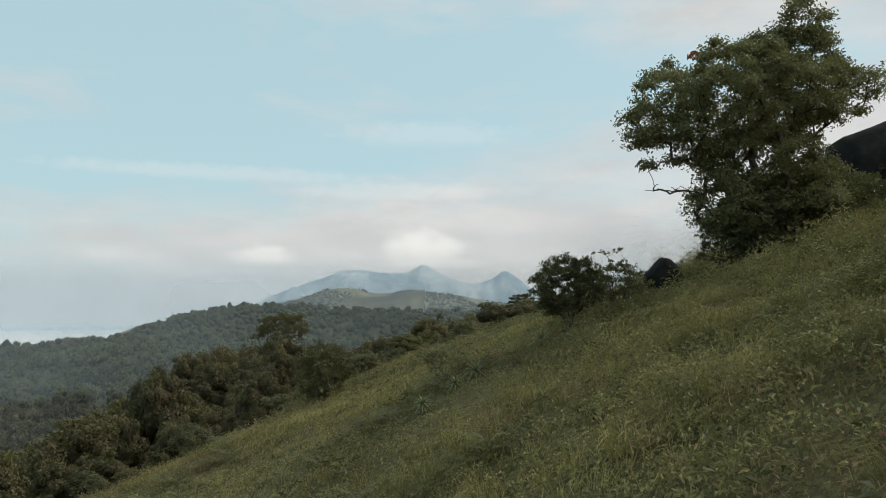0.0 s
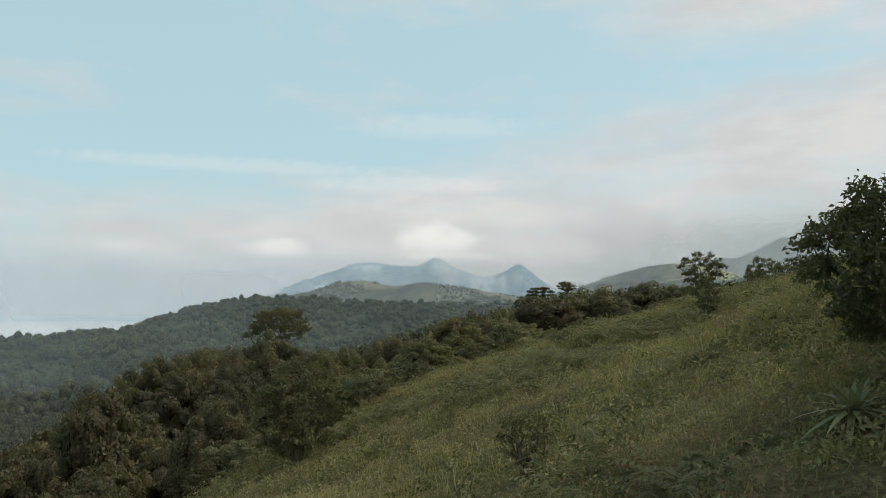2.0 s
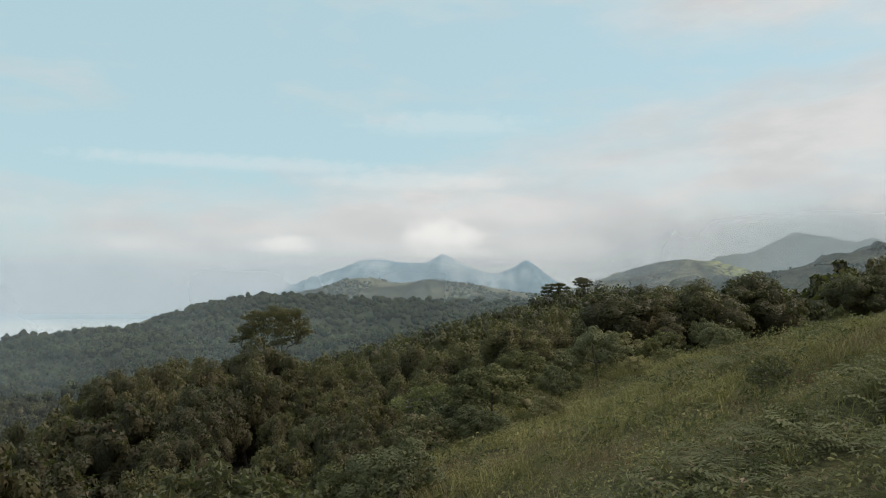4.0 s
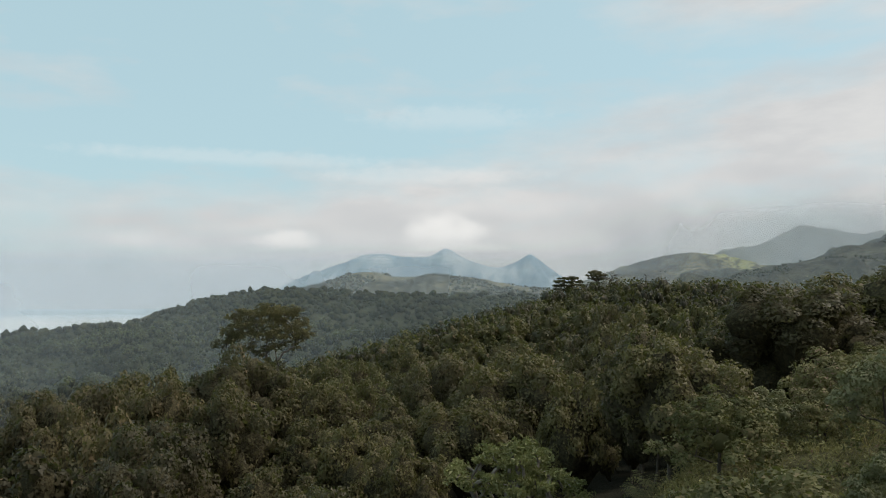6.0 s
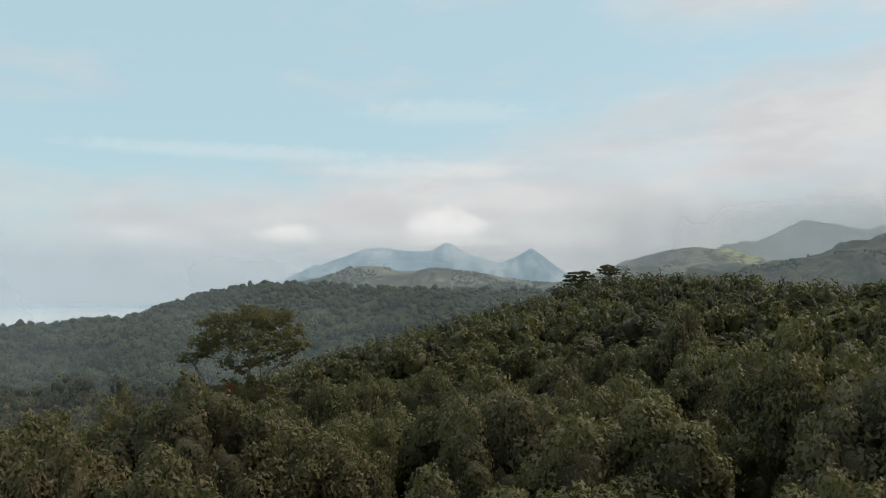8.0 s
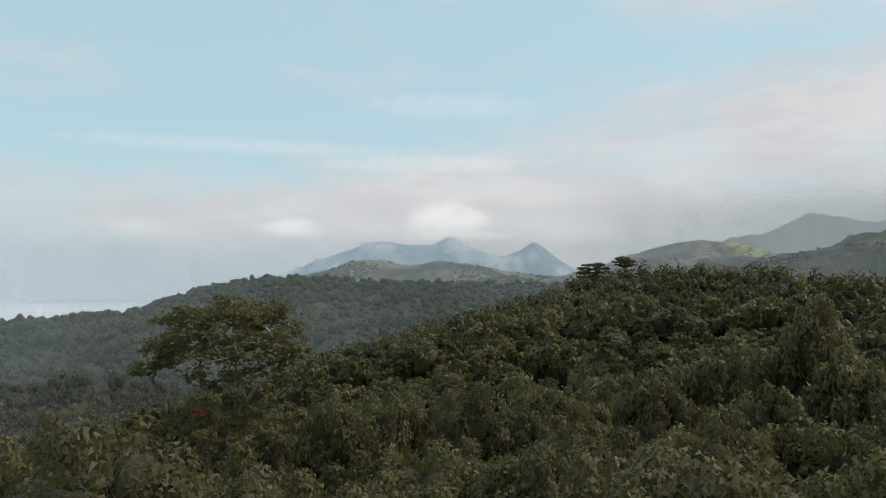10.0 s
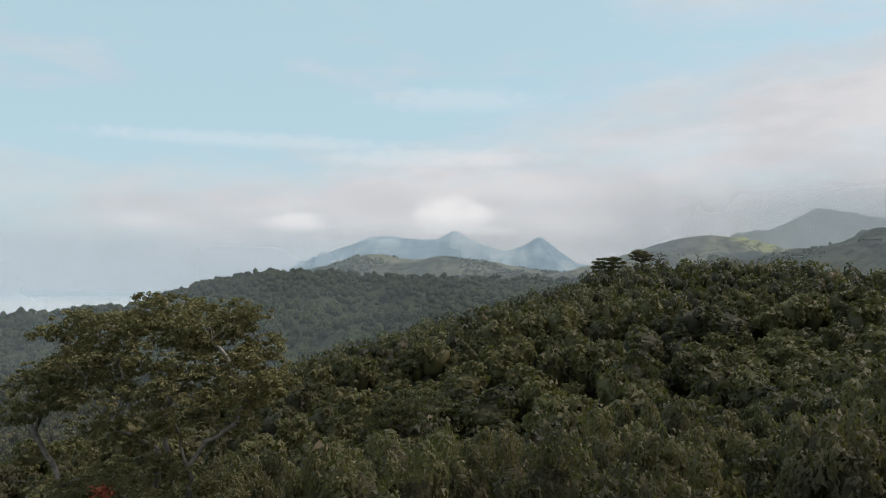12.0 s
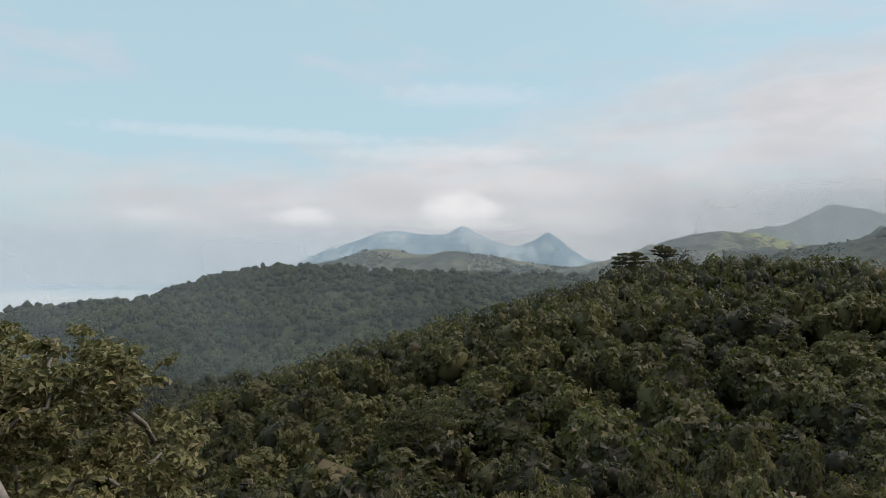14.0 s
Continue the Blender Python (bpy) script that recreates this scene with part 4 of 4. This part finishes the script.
shrub("bushy undergrowth at the foot of the tall tree", 11.5, 24.0, 2.6, 2.8, 5, 0.3, 40, 0.15, LEAF_DARK, 515, 0.28, 0.1)
shrub("bushy undergrowth at the foot of the tall tree", 8.9, 22.8, 1.7, 1.8, 4, 0.26, 40, 0.12, LEAF_DARK, 526, 0.24, 0.1)
shrub("bushy undergrowth beside the dark boulders", 12.7, 24.9, 2.3, 2.6, 5, 0.28, 46, 0.13, LEAF_DARK, 528, 0.28, 0.1)
shrub("bushy undergrowth beside the dark boulders", 14.3, 26.0, 2.1, 2.6, 5, 0.28, 46, 0.13, LEAF_DARK, 529, 0.28, 0.1)
shrub("bushy undergrowth beside the dark boulders", 15.4, 27.4, 2.0, 3.0, 5, 0.3, 40, 0.13, LEAF_DARK, 524, 0.28, 0.1)
shrub("bushy undergrowth beside the dark boulders", 18.0, 28.6, 2.2, 3.2, 5, 0.3, 40, 0.13, LEAF_DARK, 525, 0.28, 0.1)
shrub("slender young tree with a loose round crown", 10.0, 49.0, 2.5, 2.1, 2, 0.3, 30, 0.13, LEAF_FOREST, 516, 0.24, 0.42, 0.009)
shrub("small dark young tree on the crest of the grass", 13.6, 51.0, 2.0, 1.3, 2, 0.26, 30, 0.12, LEAF_DARK, 517, 0.2, 0.4)
shrub("low dark leafy shrub in the grass", 6.7, 38.5, 1.5, 0.9, 3, 0.2, 22, 0.12, LEAF_DARK, 518, 0.16, 0.2)
shrub("dense low bush at the edge of the grass", 12.2, 54.5, 1.5, 2.8, 4, 0.26, 36, 0.12, LEAF_DARK, 519, 0.24, 0.1)
shrub("dense low bush at the edge of the grass", 16.4, 52.5, 1.8, 3.4, 4, 0.28, 36, 0.12, LEAF_DARK, 520, 0.26, 0.1)
shrub("small round bush among the grass", 3.2, 46.0, 0.9, 0.9, 3, 0.16, 26, 0.08, LEAF_DARK, 521, 0.14, 0.1)
shrub("dry brown shrub standing in the grass", -0.2, 26.6, 1.1, 0.9, 4, 0.16, 26, 0.07, LEAF_OLIVE, 522, 0.13, 0.2)
shrub("round dark bushy tree at the foot of the grass", -6.2, 38.5, 3.3, 3.0, 5, 0.26, 70, 0.12, LEAF_DARK, 527, 0.28, 0.06)
shrub("slender dark shrub on the slope above the path", 16.0, 38.0, 2.4, 2.2, 3, 0.26, 34, 0.12, LEAF_DARK, 523, 0.22, 0.2)

# the old spreading tree that stands out of the wood
r = np.random.default_rng(531)
dome = oval_points(r, 380, (0.5, 0, 13.3), (3.8, 2.5, 2.0), 0.6)
pts = np.concatenate([dome[(dome[:, 2] > 12.9) | (r.random(len(dome)) < 0.22)], oval_points(r, 90, (0.7, 0, 14.9), (2.8, 2.0, 0.55), 0.0),
                      oval_points(r, 110, (0.2, -0.3, 9.6), (2.8, 2.3, 1.4), 0.2), oval_points(r, 10, (-3.7, 0, 12.2), (0.6, 0.6, 0.5), 0.0)])
free_tree("old_tree", "old spreading tree with pale limbs and thin olive leaves", foot(-23.4, 106.2, -0.9), limb(r, (0, 0, -1.4), (0.5, 0, 11.2), 0.04, 9), spaced(pts, 0.66), 0.017, LEAF_OLIVE, OLD_BARK, 0.6, 30, 0.1, 532, 0.6, narrow=0.55, tips=25)
red = tagged(new("flower_cluster"), "red leaf rosette on a limb of the old tree", "plant")
red.matrix_basis = pose(-23.4, 104.0, float(ground(-22.7, 105.4)) + 11.2)
buf = Buf()
p, d = ball_points(r, 70, np.zeros(3), np.array([0.3, 0.3, 0.26]), -0.5, 0.6)
add_leaves(buf, r, p, d, 0.16)
part("petals", buf, LEAF_RED, red)


def umbrella(label, x, y, tall, wide, layers, mat, seed, each=46, size=0.5, wood=BARK):
    """A flat-crowned tree, its leaves in one or more level sheets."""
    r = np.random.default_rng(seed)
    pts = np.concatenate([oval_points(r, 60, (r.uniform(-0.1, 0.1) * wide, r.uniform(-0.1, 0.1) * wide, tall * z), (wide * 0.5 * w, wide * 0.5 * w, tall * 0.065), 0.1) for z, w in layers])
    return free_tree("umbrella_tree", label, foot(x, y, 0.3), limb(r, (0, 0, -0.5), (0.1 * wide, 0, tall * 0.62), 0.05, 7), spaced(pts, wide * 0.11), tall * 0.0065, mat, wood, wide * 0.1, each, size, seed + 1, 0.45)


umbrella("small light green tree with level sprays of leaves", -4.7, 65.0, 5.5, 3.9, ((0.95, 0.55), (0.86, 0.95), (0.74, 1.0), (0.62, 0.7)), LEAF_BRIGHT, 555, 130, 0.14, PALE_BARK)
umbrella("flat-topped tree with a sparse level crown on the crest", 41.0, 384, 12.0, 15.0, ((0.95, 0.65), (0.84, 1.0), (0.7, 0.95), (0.54, 0.7)), LEAF_FOREST, 541, 110, 0.55)
umbrella("dark layered tree on the wooded crest", 54.0, 387, 14.0, 10.5, ((0.95, 0.55), (0.86, 0.95), (0.76, 0.8)), LEAF_SHADY, 543, 100)
umbrella("dark layered tree standing over the wood", -9.5, 240, 9.5, 9.0, ((0.95, 0.6), (0.82, 1.0)), LEAF_DARK, 545)
umbrella("dark layered tree standing over the wood", -21.0, 206, 11.0, 10.0, ((0.95, 0.6), (0.82, 1.0)), LEAF_DARK, 547)
umbrella("broad dome-shaped tree standing over the wood", -24.0, 196, 11.5, 12.0, ((0.95, 0.6), (0.85, 0.95), (0.72, 1.0)), LEAF_FOREST, 549, 70, 0.6)
for i, (x, y) in enumerate(((-692, 1268), (-668, 1275), (-612, 1272))):
    r = np.random.default_rng(560 + i)
    pts = spaced(oval_points(r, 40, (0, 0, 22), (6.5, 6.5, 1.7), 0.1), 2.4)
    t = free_tree("umbrella_tree", "far flat-topped tree on the skyline", (x, y, float(left_height(x, y)) - 1), limb(r, (0, 0, -1), (0, 0, 17), 0.04, 6), pts, 0.12, LEAF_FAR, FAR_CORE, 2.0, 26, 1.8, 570 + i, 0.5)
    t["group"] = "trees on the skyline"
r = np.random.default_rng(551)
pts = spaced(np.concatenate([oval_points(r, 70, (0, 0, 11.5), (3.6, 3.6, 2.6), 0.5)]), 0.9)
free_tree("dead_tree", "bare dead tree on the wooded crest", foot(60.0, 385, 0.3), limb(r, (0, 0, -0.5), (0.2, 0, 9.0), 0.05, 7), pts, 0.07, LEAF_DARK, BARK, 1, 0, 1, 552, grow=0.4)
free_tree("dead_tree", "bare broken stem on the wooded crest", foot(77.0, 386, 0.3), limb(r, (0, 0, -0.5), (0, 0, 10.5), 0.03, 7), [np.array([-0.9, 0, 12.0]), np.array([0.6, 0.2, 11.6])], 0.16, LEAF_DARK, BARK, 1, 0, 1, 553, grow=0.3)


# dead shrubs with bare reddish twigs at the edge of the wood
for x, y, tall, seed in ((2.3, 62.5, 1.9, 581), (3.6, 63.6, 1.5, 583), (-13.2, 60.0, 4.6, 585)):
    r = np.random.default_rng(seed)
    pts = spaced(oval_points(r, 60, (0, 0, tall * 0.72), (tall * 0.3, tall * 0.3, tall * 0.28), 0.3), tall * 0.12)
    dead = free_tree("dead_shrub", "bare dead shrub with reddish-brown twigs", foot(x, y, 0.1), limb(r, (0, 0, -0.1), (0.05, 0, tall * 0.5), 0.1, 6), pts, 0.006, LEAF_DARK, TWIG, 1, 0, 1, seed + 1, grow=0.4)
    dead["category"] = "shrub"


# ---- boulders ----
def boulder(label, x, y, size, lift, seed, turn=0.0, tilt=0.0):
    """A weathered rock: a rounded block, broken by facets."""
    r = np.random.default_rng(seed)
    bm = bmesh.new()
    bmesh.ops.create_icosphere(bm, subdivisions=4, radius=1.0)
    cuts = [(Vector(r.normal(0, 1, 3)).normalized(), r.uniform(0.64, 0.92)) for _ in range(11)]
    for v in bm.verts:
        d = v.co.normalized()
        reach = min([1.0] + [k / max(d.dot(n), 1e-3) for n, k in cuts if d.dot(n) > 0.2])
        reach *= 1 + 0.07 * noise.noise(d * 2.3 + Vector((seed, 0, 0))) + 0.03 * noise.noise(d * 7 + Vector((0, seed, 0)))
        v.co = Vector((d.x * size[0], d.y * size[1], d.z * size[2])) * reach
    me = bpy.data.meshes.new("boulder")
    bm.to_mesh(me)
    bm.free()
    me.polygons.foreach_set("use_smooth", np.ones(len(me.polygons), bool))
    me.materials.append(STONE)
    ob = tagged(new("boulder", me), label, "rock")
    ob.matrix_basis = pose(x, y, float(ground(x, y)) + lift, 0, tilt, turn)
    return ob


boulder("dark rounded boulder in the grass by the bushes", 7.85, 26.2, (0.68, 0.65, 0.8), 0.5, 601, 20, -30)
boulder("large dark boulder behind the tall tree", 14.6, 28.6, (2.2, 1.7, 2.1), 0.9, 602, 40)
boulder("large dark boulder behind the tall tree", 17.6, 29.8, (2.6, 2.2, 2.9), 1.3, 603, 75)
boulder("flat dark stone lying in the grass", 5.6, 44.5, (0.55, 0.5, 0.22), 0.12, 604, 10)


# ---- rosette plants ----
def rosette(x, y, tall, wide, seed):
    """A spiky rosette on a short stem: long narrow leaves that arch out and droop."""
    r = np.random.default_rng(seed)
    plant_ob = tagged(new("rosette_plant"), "spiky rosette plant with long arching leaves in grass", "plant", group="rosette plants on the slope")
    plant_ob.matrix_basis = pose(*foot(x, y, 0.05))
    stem = Buf()
    tube(stem, limb(r, (0, 0, 0), (0.03, 0, tall), 0.05, 5), np.linspace(0.05, 0.04, 5), 6)
    part("stem", stem, BARK, plant_ob, smooth=True)
    for i in range(46):
        a = i * 2.39996
        rise = 1.25 - 1.75 * (i / 46)
        size = wide * 0.5 * r.uniform(0.85, 1.15)
        s = np.linspace(0, 1, 5)
        out = s * math.cos(rise) * size + 0.02
        up = tall + s * math.sin(rise) * size - 0.35 * size * s ** 2
        half = 0.033 * np.array([0.7, 1.0, 0.85, 0.5, 0.05]) * (wide / 1.0)
        d, w = np.array([math.cos(a), math.sin(a)]), np.array([-math.sin(a), math.cos(a)])
        lft = np.stack([d[0] * out + w[0] * half, d[1] * out + w[1] * half, up], -1)
        rgt = np.stack([d[0] * out - w[0] * half, d[1] * out - w[1] * half, up], -1)
        buf = Buf()
        k = np.arange(4)
        buf.add(np.concatenate([lft, rgt]), quads=np.stack([k, k + 5, k + 6, k + 1], -1))
        part("leaf", buf, LEAF_SPIKE, plant_ob)
    return plant_ob


for i, (x, y, tall, wide) in enumerate(((-0.55, 20.4, 0.32, 0.8), (0.95, 21.6, 0.3, 1.0), (0.35, 21.2, 0.25, 0.75), (3.1, 23.3, 0.3, 1.15))):
    rosette(x, y, tall, wide, 620 + i)


# ---- grass and herbs ----
def slope_points(n, x0, x1, y0, y1):
    p = np.stack([rng.uniform(x0, x1, n), rng.uniform(y0, y1, n)], -1)
    return p[p[:, 1] < wood_edge(p[:, 0]) + 2.5]


def blades(buf, root, count, tall, width, spread, lean, tones):
    """Tufts of bent blades round each root."""
    n = len(root) * count
    at = np.repeat(root, count, 0)
    size = np.repeat(np.broadcast_to(tall, len(root)), count) * rng.uniform(0.55, 1.2, n)
    a = rng.uniform(0, 2 * np.pi, n)
    out = np.stack([np.cos(a), np.sin(a)], -1)
    xy = at + out * (rng.random(n) ** 0.7 * spread)[:, None]
    z = ground(xy[:, 0], xy[:, 1]) - 0.03
    b = a + rng.normal(0, 0.7, n)
    d = np.stack([np.cos(b), np.sin(b)], -1)
    w = np.stack([-np.sin(b + 0.6), np.cos(b + 0.6)], -1) * (width * rng.uniform(0.6, 1.4, n))[:, None]
    bend = lean * rng.uniform(0.3, 1.4, n)
    m = xy + d * (size * bend * 0.35)[:, None]
    t = xy + d * (size * bend)[:, None]
    mz, tz = z + size * 0.6, z + size * np.clip(1.0 - 0.45 * bend, 0.3, 1)
    v = np.stack([np.column_stack([xy - w, z]), np.column_stack([xy + w, z]), np.column_stack([m + w * 0.8, mz]), np.column_stack([m - w * 0.8, mz]), np.column_stack([t, tz])], 1).reshape(-1, 3)
    i = np.arange(n) * 5
    buf.add(v, quads=np.stack([i, i + 1, i + 2, i + 3], -1), tris=np.stack([i + 3, i + 2, i + 4], -1))
    patchy = 0.9 * rough(root[:, 0] / 1.1, root[:, 1] / 1.1, 68, 2) + 0.8 * rough(root[:, 0] / 4.5, root[:, 1] / 4.5, 69, 2) + rng.normal(0, 0.12, len(root))
    tones.append(np.repeat(patchy, count * 5))


buf, tones = Buf(), []
p = slope_points(42000, -34, 32, 3, 70)
p = p[rng.random(len(p)) < np.where(np.abs(p[:, 0] - 3 + 0.1 * p[:, 1]) < 15, 1.0, 0.4) * smooth_step(rough(p[:, 0] / 3, p[:, 1] / 3, 76, 2), -0.45, 0.25)]
tall = 0.38 + 0.55 * rough(p[:, 0] / 1.5, p[:, 1] / 1.5, 77, 2) + 0.3 * rough(p[:, 0] / 8, p[:, 1] / 8, 79, 2)
blades(buf, p, 8, np.clip(tall, 0.25, 0.8), 0.008, 0.24, 1.2, tones)
# tall tussocks, thickest above the line of flight
p = slope_points(8000, -14, 24, 3, 64)
p = p[(rough(p[:, 0] / 3.2, p[:, 1] / 3.2, 72, 3) > 0.1) | (rng.random(len(p)) < 0.1)]
blades(buf, p, 26, np.clip(0.5 + 0.4 * rough(p[:, 0] / 2, p[:, 1] / 2, 73, 2), 0.3, 0.7), 0.0055, 0.2, 1.3, tones)
grass = tagged(part("grass", buf, GRASS), "tall rough grass covering the hillside", "grass", kind="stuff")
grass.data.attributes.new("tone", "FLOAT", "POINT").data.foreach_set("value", np.concatenate(tones).astype(np.float32))


def herb_carpet(name, count, each, size, tall, spread, mat, label, seed, keep, narrow=0.5, span=(-30, 30, 3, 70)):
    """Low plants growing in mounds: each a tuft of small leaves, with its own tone."""
    buf = Buf()
    p = slope_points(count, *span)
    p = p[rng.random(len(p)) < np.where(np.abs(p[:, 0] - 2 + 0.1 * p[:, 1]) < 14, 1.0, 0.3)]
    p = p[rough(p[:, 0] / 2.6, p[:, 1] / 2.6, seed, 3) > keep]
    mound = np.clip(0.55 + 1.5 * rough(p[:, 0] / 0.75, p[:, 1] / 0.75, 75, 2), 0.1, 1.3)
    top = np.repeat(tall * mound * rng.uniform(0.7, 1.2, len(p)), each)
    out = rng.normal(0, spread, (len(top), 2))
    at = np.repeat(p, each, 0) + out
    up = top * rng.uniform(0.35, 1.0, len(top)) * np.clip(1 - (np.hypot(out[:, 0], out[:, 1]) / (3.2 * spread)) ** 2, 0.2, 1)
    c = np.column_stack([at, ground(at[:, 0], at[:, 1]) + up])
    lean = np.column_stack([out / (spread + 1e-6) * 0.5, np.zeros(len(out))])
    add_leaves(buf, rng, c, lean, size, up=0.6, spread=0.45, narrow=narrow)
    ob = part(name, buf, mat)
    tone = np.repeat(rng.normal(0.1, 0.24, len(p)) + 0.5 * rough(p[:, 0] / 1.8, p[:, 1] / 1.8, seed + 1, 2), each * 4)
    ob.data.attributes.new("tone", "FLOAT", "POINT").data.foreach_set("value", tone.astype(np.float32))
    return tagged(ob, label, "plants", kind="stuff")


herb_carpet("herbs", 44000, 9, 0.075, 0.5, 0.13, HERB, "leafy herbs and seedlings among the grass", 78, -0.9)
herb_carpet("weeds", 9000, 16, 0.14, 0.75, 0.14, LEAF_LIGHT_PLAIN, "taller leafy weeds standing in the grass", 83, 0.04, 0.36)
herb_carpet("undergrowth", 4200, 22, 0.085, 1.0, 0.17, WEED, "tangled dark undergrowth of tall weeds on the slope", 85, -0.12, 0.42, (2.5, 16, 7, 31))
herb_carpet("undergrowth", 2600, 18, 0.1, 0.8, 0.17, WEED, "tangled dark undergrowth of tall weeds on the slope", 86, 0.1, 0.42, (-10, 14, 30, 66))

herb_carpet("weeds", 2600, 14, 0.09, 0.55, 0.16, RED_WEED, "dull reddish weeds in patches among the grass", 87, 0.3, 0.42, (-8, 16, 5, 60))

# ferns: arching fronds with paired leaflets
buf = Buf()
p = slope_points(5200, -12, 22, 5, 64)
p = p[rough(p[:, 0] / 4.5, p[:, 1] / 4.5, 71, 3) > 0.24]
p = np.concatenate([p[:900], slope_points(160, 3, 20, 8, 42), np.column_stack([rng.normal(0.5, 3.0, 90), rng.normal(64.5, 2.6, 90)]), np.column_stack([rng.normal(9.5, 1.6, 26), rng.normal(22.5, 1.6, 26)])])
for x, y in p:
    size = rng.uniform(0.5, 0.95)
    z0 = float(ground(x, y))
    for k in range(6):
        a = k * 1.05 + rng.uniform(-0.3, 0.3)
        s = np.linspace(0.12, 1, 9)
        d = np.array([math.cos(a), math.sin(a), 0.0])
        w = np.array([-math.sin(a), math.cos(a), 0.0])
        mid_line = np.array([x, y, z0]) + d * (s * size * 0.8)[:, None] + np.array([0, 0, 1.0]) * ((s - 0.62 * s ** 2) * size * 1.25)[:, None]
        half = size * 0.24 * np.sin(np.pi * (0.08 + 0.9 * (1 - s)))[:, None]
        for side in (-1, 1):
            tip = mid_line + side * w * half + d * half * 0.35 - np.array([0, 0, 0.03])
            thick = d * size * 0.034
            v = np.stack([mid_line - thick, mid_line + (tip - mid_line) * 0.5 - thick * 0.9, tip, mid_line + (tip - mid_line) * 0.5 + thick * 0.9], 1).reshape(-1, 3)
            buf.add(v, quads=np.arange(36).reshape(9, 4))
tagged(part("ferns", buf, FERN), "green ferns with arching fronds on the slope", "ferns", kind="stuff")
